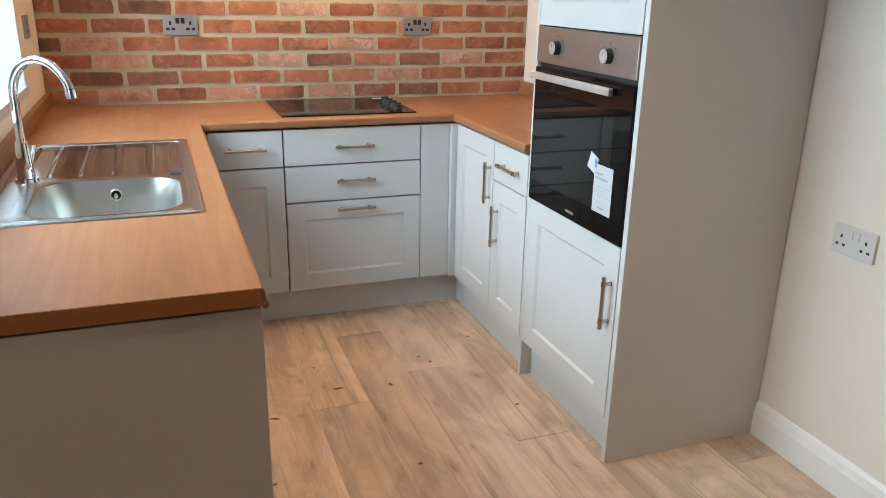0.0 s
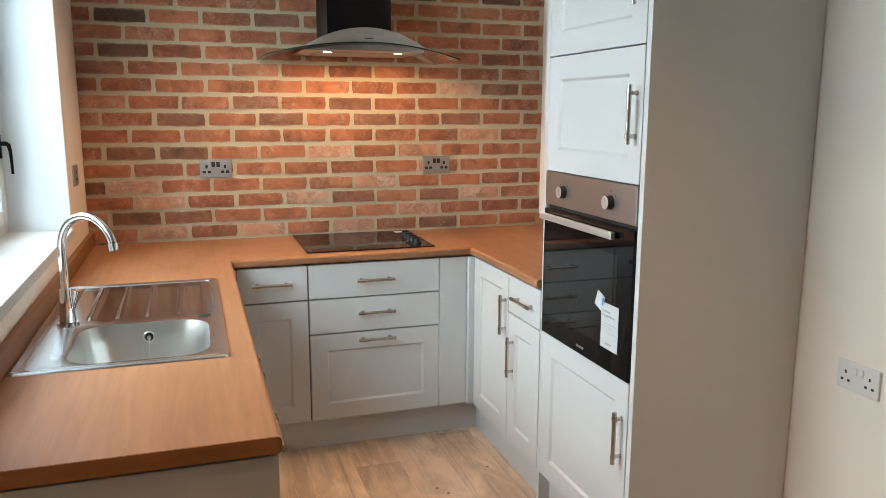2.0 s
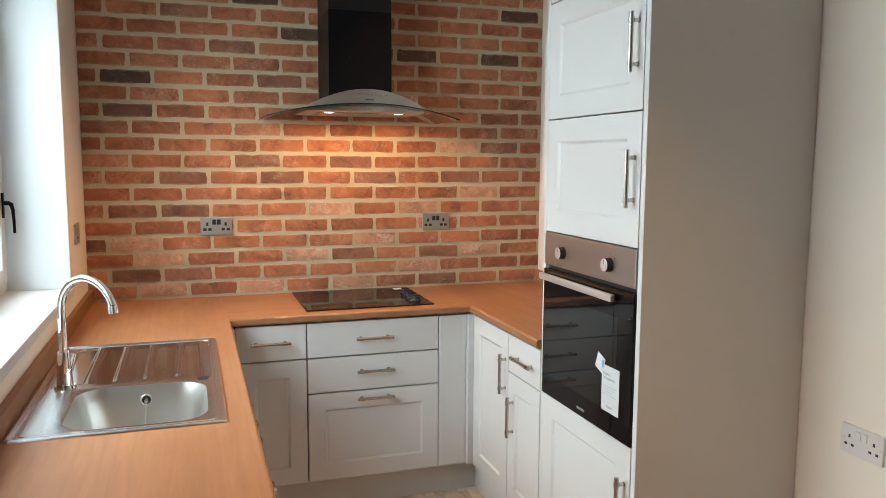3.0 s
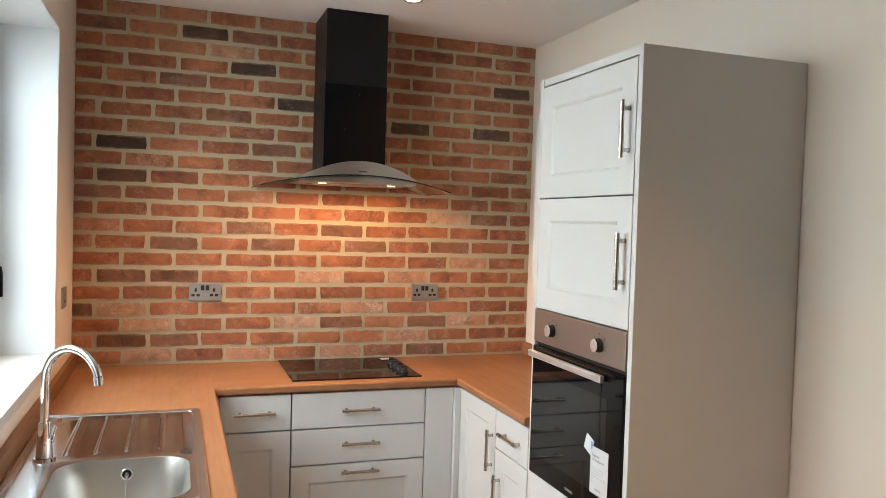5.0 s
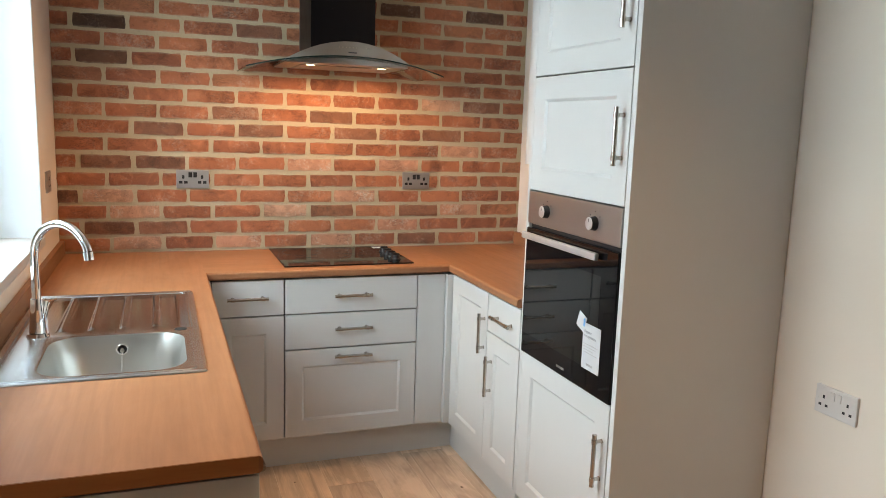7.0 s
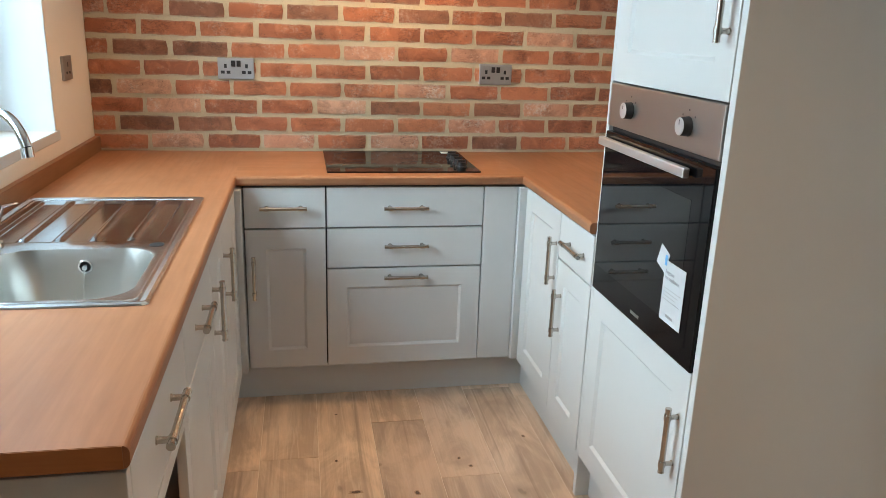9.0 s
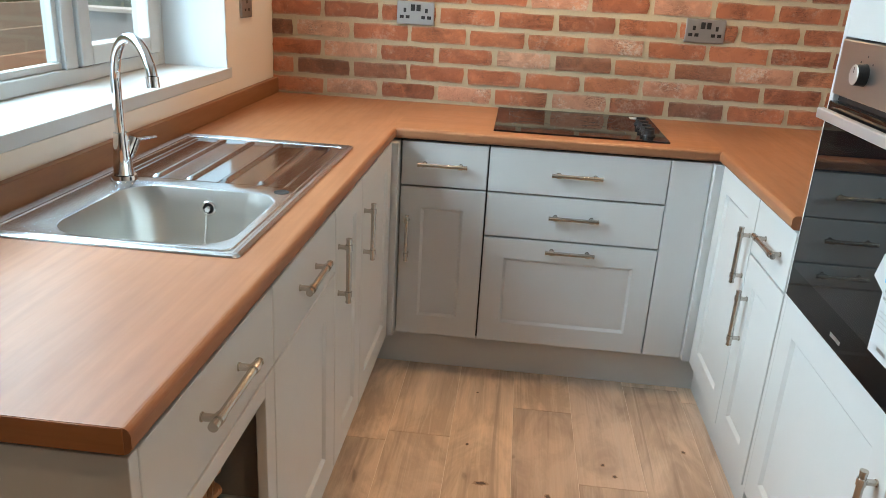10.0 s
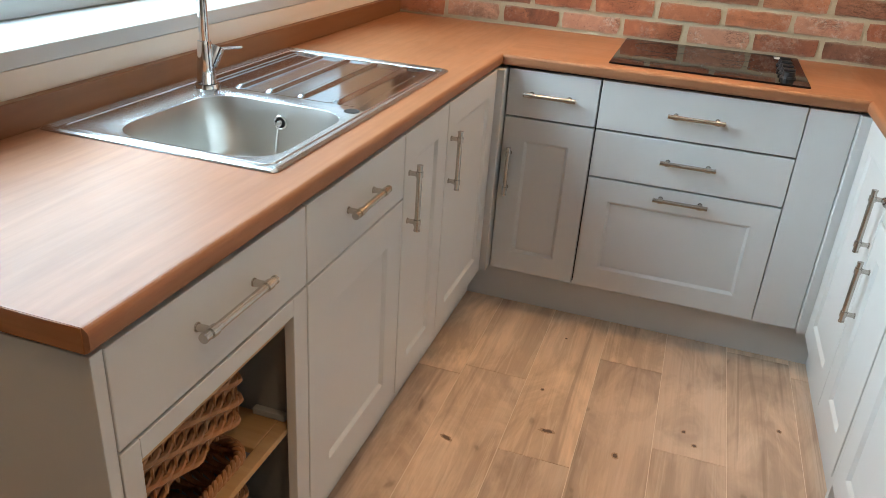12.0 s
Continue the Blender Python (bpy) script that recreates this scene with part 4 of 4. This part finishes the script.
# ---- cooker hood ----
hood = thing("cooker_hood", (0.6, 0.35, 1.75), "black chimney cooker hood with curved glass canopy and lit lamps", "cooker hood")
part("chimney", B((0.453, 0.745, 0.252, YB - 0.001, 1.80, 2.24)), BLACKMETAL, hood, "black enamelled chimney")
part("chimney", B((0.4545, 0.7435, 0.2535, YB - 0.001, 2.239, ZC - 0.001)), UPPERENAMEL, hood)
part("chimney_vent", B(*[(0.4560, 0.4575, 0.30, 0.42, 2.47 + 0.012 * k, 2.476 + 0.012 * k) for k in range(5)]), DARK, hood)
arch = lambda x, rise, half: rise * (1 - ((x - 0.6) / half) ** 2)


def canopy(x0, x1, lo, hi, yf, n=40, yb=lambda x: YB - 0.02):
    """A curved slab from x0 to x1 between two height functions, front at yf(x)."""
    bm = bmesh.new()
    rows = []
    for k in range(n + 1):
        x = x0 + (x1 - x0) * k / n
        rows.append([bm.verts.new(p) for p in ((x, yf(x), lo(x)), (x, yf(x), hi(x)), (x, yb(x), hi(x)), (x, yb(x), lo(x)))])
    for r, q in zip(rows, rows[1:]):
        for j in range(4):
            bm.faces.new((r[j], r[(j + 1) % 4], q[(j + 1) % 4], q[j]))
    bm.faces.new(rows[0])
    bm.faces.new(rows[-1][::-1])
    return bm


gl = lambda x: 1.752 + arch(x, 0.058, 0.44)
gf = lambda x: 0.06 + 0.075 * ((x - 0.6) / 0.44) ** 2
pane = part("glass_canopy", canopy(0.16, 1.04, gl, lambda x: gl(x) + 0.006, gf), GLASS, hood, "curved clear glass canopy", True)
part("glass_edge", canopy(0.1595, 1.0405, gl, lambda x: gl(x) + 0.0062, lambda x: gf(x) - 0.0012, 40, lambda x: gf(x) + 0.0004), GLASSEDGE, hood, "dark polished glass edge", True)
body_top = lambda x: max(gl(x) + 0.0075, 1.766 + arch(x, 0.112, 0.32))
part("hood_body", canopy(0.285, 0.915, lambda x: gl(x) + 0.007, body_top, lambda x: gf(x) + 0.03), BRUSHED, hood, "arched brushed steel hood front", True)
part("underside", canopy(0.33, 0.87, lambda x: 1.782, lambda x: gl(x) - 0.001, lambda x: gf(x) + 0.055), BRUSHED, hood, smooth=True)
part("grease_filter", B((0.40, 0.80, 0.22, 0.48, 1.778, 1.7815), bevel=0.001), SOCKETSTEEL, hood)
for sx, sy in HOOD:
    bm = bmesh.new()
    rod(bm, (sx, sy, 1.777), (sx, sy, 1.7818), 0.034, seg=24)
    lamp_ring = part("lamp_ring", bm, CHROME, hood)
    bm = bmesh.new()
    rod(bm, (sx, sy, 1.7763), (sx, sy, 1.7769), 0.019, seg=24)
    part("bulb", bm, GLOW, lamp_ring, "lit warm halogen lamp")
for k in range(8):
    x = 0.545 + k * 0.015 + (0.03 if k > 5 else 0)
    part("button", rod(bmesh.new(), (x, 0.0925, 1.852), (x, 0.0875, 1.852), 0.003, seg=10), CHROME, hood, "small steel button")
part("badge", B((0.585, 0.622, 0.0885, 0.0935, 1.829, 1.834)), INK, hood)

# ---- sockets ----
SOCKET = {"north": lambda u, d, z: (u, YB - d, z), "east": lambda u, d, z: (XR - d, u, z), "west": lambda u, d, z: (XL + d, u, z)}


def fbox(f, u0, u1, d0, d1, z0, z1):
    a, b = f(u0, d0, z0), f(u1, d1, z1)
    return (a[0], b[0], a[1], b[1], a[2], b[2])


def double_socket(wall, u, z, plate, insert, label, depth=0.0, pin=1.0):
    f = SOCKET[wall]
    t = thing("double_socket", f(u, 0, z), label, "socket", "wall sockets")
    part("plate", B(fbox(f, u - 0.073, u + 0.073, -0.004, 0.009 + depth, z - 0.043, z + 0.043), bevel=0.003), plate, t)
    e = 0.009 + depth
    for s in (-1, 1):
        part("switch", B(fbox(f, u + s * 0.011 - 0.008, u + s * 0.011 + 0.008, e - 0.002, e + 0.003, z + 0.008, z + 0.032), bevel=0.001), insert, t)
        holes = B(fbox(f, u + s * 0.042 - 0.0052 * pin, u + s * 0.042 + 0.0052 * pin, e - 0.001, e + 0.0006, z + 0.010 - 0.008 * pin, z + 0.010 + 0.008 * pin))
        for q in (-0.0115, 0.0115):
            quad_box(holes, *fbox(f, u + s * 0.042 + q - 0.0075 * pin, u + s * 0.042 + q + 0.0075 * pin, e - 0.001, e + 0.0006, z - 0.015 - 0.006 * pin, z - 0.015 + 0.006 * pin))
        part("pin_holes", holes, BLACKPLASTIC, t)
        screw = bmesh.new()
        rod(screw, f(u + s * 0.062, e - 0.001, z), f(u + s * 0.062, e + 0.0012, z), 0.0035, seg=10)
        part("screw", screw, plate, t)
    return t


double_socket("north", -0.044, 1.25, SOCKETSTEEL, BLACKPLASTIC, "brushed steel double socket with black inserts on the brick wall")
double_socket("north", 1.057, 1.249, SOCKETSTEEL, BLACKPLASTIC, "brushed steel double socket with black inserts on the brick wall")
double_socket("east", -1.622, 0.765, WHITEPLASTIC, WHITEPLASTIC, "white plastic double socket on the cream wall", 0.0, 0.62)
f = SOCKET["west"]
iso = thing("single_socket", f(0.245, 0, 1.257), "brushed steel single socket on the wall beside the window", "socket", "wall sockets")
part("plate", B(fbox(f, 0.19, 0.298, -0.001, 0.009, 1.214, 1.3), bevel=0.003), SOCKETSTEEL, iso)
part("pin_holes", B(fbox(f, 0.239, 0.249, 0.008, 0.0097, 1.262, 1.278), fbox(f, 0.219, 0.233, 0.008, 0.0097, 1.236, 1.245), fbox(f, 0.255, 0.269, 0.008, 0.0097, 1.236, 1.245)), BLACKPLASTIC, iso)
wc = thing("wall_cabinet", (1.5, -0.43, 1.38), "pale grey wall cabinet hung between oven housing and brick wall", "kitchen cabinet")
part("body", B((1.357, XR - 0.001, -0.728, -0.148, 1.38, 2.102), bevel=0.001), CAB, wc)
bm = front("right", -0.728, -0.148, 1.38, 2.1, 0.074)
bmesh.ops.translate(bm, vec=(1.335 - XE, 0, 0), verts=bm.verts)
part("door", bm, CAB, wc)

# ceiling downlights: the known one and the three added for light
for sx, sy in SPOTS:
    t = thing("downlight", (sx, sy, ZC), "small round chrome recessed ceiling downlight, lit; one known, three added", "downlight", "ceiling downlights")
    bm = loft(bmesh.new(), [[(sx + r * math.cos(a * math.tau / 32), sy + r * math.sin(a * math.tau / 32), z) for a in range(32)] for r, z in ((0.044, ZC - 0.0005), (0.043, ZC - 0.005), (0.034, ZC - 0.006), (0.031, ZC - 0.002))], False)
    part("bezel", bm, SOCKETSTEEL, t, smooth=True)
    bm = bmesh.new()
    rod(bm, (sx, sy, ZC - 0.003), (sx, sy, ZC - 0.001), 0.029, seg=24)
    part("bulb", bm, GLOW, t, "lit warm lamp")

# ---- floor planks ----
KNOTS = [(0.365, -0.638, 0.008, 0.019), (0.110, -0.778, 0.007, 0.015), (0.560, -0.667, 0.010, 0.008), (0.325, -0.122, 0.004, 0.004), (0.311, -0.448, 0.006, 0.005), (0.765, -0.536, 0.007, 0.006),
         (1.0, -0.367, 0.008, 0.006), (0.734, -0.483, 0.008, 0.006), (0.506, -1.188, 0.008, 0.010), (0.955, -0.952, 0.006, 0.008), (0.052, -1.151, 0.006, 0.010)]  # x, y, half sizes
PW, PL = 0.2, 1.2
plank = {}
starts = {}
for k in range(-4, 8):
    starts[k] = (k * 0.47) % PL
for k, y in ((0, -0.415), (1, -0.765), (2, -0.2), (3, -0.593), (4, -1.17)):
    starts[k] = y % PL


def plank_mesh(w, length):
    key = (round(w, 3), round(length, 3))
    if key not in plank:
        bm = bmesh.new()
        g, c = 0.0009, 0.0004
        lo = [bm.verts.new(p) for p in ((g, g, -0.003), (w - g, g, -0.003), (w - g, length - g, -0.003), (g, length - g, -0.003))]
        mid = [bm.verts.new(p) for p in ((g, g, -c), (w - g, g, -c), (w - g, length - g, -c), (g, length - g, -c))]
        hi = [bm.verts.new(p) for p in ((g + c, g + c, 0), (w - g - c, g + c, 0), (w - g - c, length - g - c, 0), (g + c, length - g - c, 0))]
        for r, q in ((lo, mid), (mid, hi)):
            for i in range(4):
                bm.faces.new((r[i], r[(i + 1) % 4], q[(i + 1) % 4], q[i]))
        bm.faces.new(hi)
        plank[key] = finish(bm, OAK, False, (0, 0, 0))
    return plank[key]


for k in range(-4, 8):
    x0, x1 = max(0.053 + PW * k, XL), min(0.053 + PW * (k + 1), XR)
    if x1 - x0 < 0.01:
        continue
    y = starts[k] - 8 * PL
    while y < YB:
        a, b2 = max(y, YF), min(y + PL, YB)
        if b2 - a > 0.02:
            ob = new("plank", plank_mesh(x1 - x0, b2 - a))
            ob.parent, ob.location = FLOOR, (x0, a, 0)
        y += PL

# dark knots in the boards
rng = random.Random(3)
for x, y, w, h in KNOTS:
    bm = bmesh.new()
    c = bm.verts.new((0, 0, 0.0006))
    inner, outer = [], []
    for k in range(18):
        q = k / 18 * math.tau
        s = 1 + rng.uniform(-0.22, 0.22)
        inner.append(bm.verts.new((h * math.cos(q) * s * 0.8, w * math.sin(q) * s * 0.8, 0.0005)))
        outer.append(bm.verts.new((h * math.cos(q) * s * 1.25, w * math.sin(q) * s * 1.3, 0.0003)))
    for k in range(18):
        j = (k + 1) % 18
        bm.faces.new((c, inner[k], inner[j]))
        bm.faces.new((inner[k], outer[k], outer[j], inner[j])).material_index = 1
    ob = new("knot", finish(bm, [KNOT, STAIN], False, (0, 0, 0)))
    ob.parent, ob.location, ob.rotation_euler.z = FLOOR, (x, y, 0), rng.uniform(-0.5, 0.5)

# ---- bricks ----
BP, CP, BZ0 = 0.2287, 0.0762, 0.9205
rng = random.Random(11)


def brick_mesh(w, h, clay=BRICK):
    """A worn brick face: a jittered front grid with uneven edges, open at the back."""
    bm = bmesh.new()
    nx, nz = 5, 2
    front_v, jit = {}, lambda a: rng.uniform(-a, a)
    for i in range(nx + 1):
        for j in range(nz + 1):
            ex, ez = i in (0, nx), j in (0, nz)
            x = w * i / nx + (jit(0.0025) if ex else jit(0.008)) + (0.003 if ex and ez and i == 0 else -0.003 if ex and ez else 0)
            z = h * j / nz + jit(0.0028 if ez else 0.006)
            front_v[i, j] = bm.verts.new((x, -0.006 + (0.0036 if ex or ez else 0) + jit(0.0016), z))
    for i in range(nx):
        for j in range(nz):
            bm.faces.new((front_v[i, j], front_v[i + 1, j], front_v[i + 1, j + 1], front_v[i, j + 1]))
    rim = [(i, 0) for i in range(nx)] + [(nx, j) for j in range(nz)] + [(i, nz) for i in range(nx, 0, -1)] + [(0, j) for j in range(nz, 0, -1)]
    back = {k: bm.verts.new((front_v[k].co.x, 0.012, front_v[k].co.z)) for k in rim}
    for a, b3 in zip(rim, rim[1:] + rim[:1]):
        bm.faces.new((front_v[b3], front_v[a], back[a], back[b3]))
    return finish(bm, clay, True, (0, 0, 0))


CLAYS = {"red": BRICK, "burnt": BURNT, "brown": BROWN, "dusty": DUSTY}
full = {k: [brick_mesh(BP - 0.017, CP - 0.0175, m) for _ in range(14 if k == "red" else 5)] for k, m in CLAYS.items()}
# odd bricks, by course and by their middle along the wall
ODD = {"burnt": [(11, -0.42), (13, -0.43), (18, 0.165), (16, 0.36), (20, -0.06), (18, 1.53), (15, 0.97), (15, 1.32)],
       "brown": [(20, 0.16), (20, -0.55), (15, 0.04), (10, -0.53), (13, 0.26), (7, 0.27), (7, -0.2), (5, -0.18), (8, 0.62), (10, 1.40), (9, 1.42), (7, 0.74),
                 (7, 1.21), (1, -0.19), (2, 0.62), (2, 0.98), (5, -0.41), (1, -0.42), (0, 1.07), (8, 0.19), (17, -0.11), (3, 0.17), (3, -0.58)],
       "dusty": [(9, 1.16), (6, 1.22), (0, 0.62), (2, -0.28), (2, 0.39), (3, 0.73), (5, 0.5), (2, 1.26), (1, 0.92), (0, -0.25), (0, 0.15), (3, -0.41), (5, 1.06), (19, 0.11)]}
# first upright joint of each course and the courses' own brick pitch, from the worktop up
FIRST = [-0.405, -0.524, -0.413, -0.526, -0.414, -0.528, -0.416, -0.534, -0.418, -0.528, -0.412, -0.531, -0.415, -0.538, -0.411, -0.517, -0.417, -0.498, -0.409, -0.505, -0.404, -0.502, -0.404]
PITCH = [0.2271, 0.229, 0.229, 0.2293, 0.2285, 0.2295, 0.2286, 0.2304, 0.2287, 0.2282, 0.228, 0.2289, 0.2281, 0.23, 0.2274, 0.2269, 0.2284, 0.2244, 0.227, 0.2258, 0.2268, 0.2257, 0.2268]
short = {}
for c, (x, pitch) in enumerate(zip(FIRST, PITCH)):
    z = BZ0 + c * CP - 0.008 * math.exp(-(((c - 3.5) / 2.5) ** 2))
    x += 0.0085 - pitch
    while x < XR:
        w = pitch - 0.017 + rng.uniform(-0.004, 0.004)
        a, b4 = max(x, XL), min(x + w, XR)
        if b4 - a > 0.03 and z + CP - 0.03 < ZC + 0.03:
            mid = x + w / 2
            clay = next((k for k, at in ODD.items() if any(c == q and abs(mid - u) < 0.1 for q, u in at)), "red")
            stretch = 1.0
            if b4 - a > w - 0.001:
                me = rng.choice(full[clay])
                stretch = w / (BP - 0.017)
            else:
                key = round(b4 - a, 2), clay
                short.setdefault(key, brick_mesh(b4 - a, CP - 0.0175, CLAYS[clay]))
                me = short[key]
            ob = new("brick", me)
            ob.parent, ob.location = WALLN, (a, YB, z + rng.uniform(-0.002, 0.002))
            ob.scale.x = stretch
            ob.rotation_euler.y = rng.uniform(-0.009, 0.009)
        x += pitch
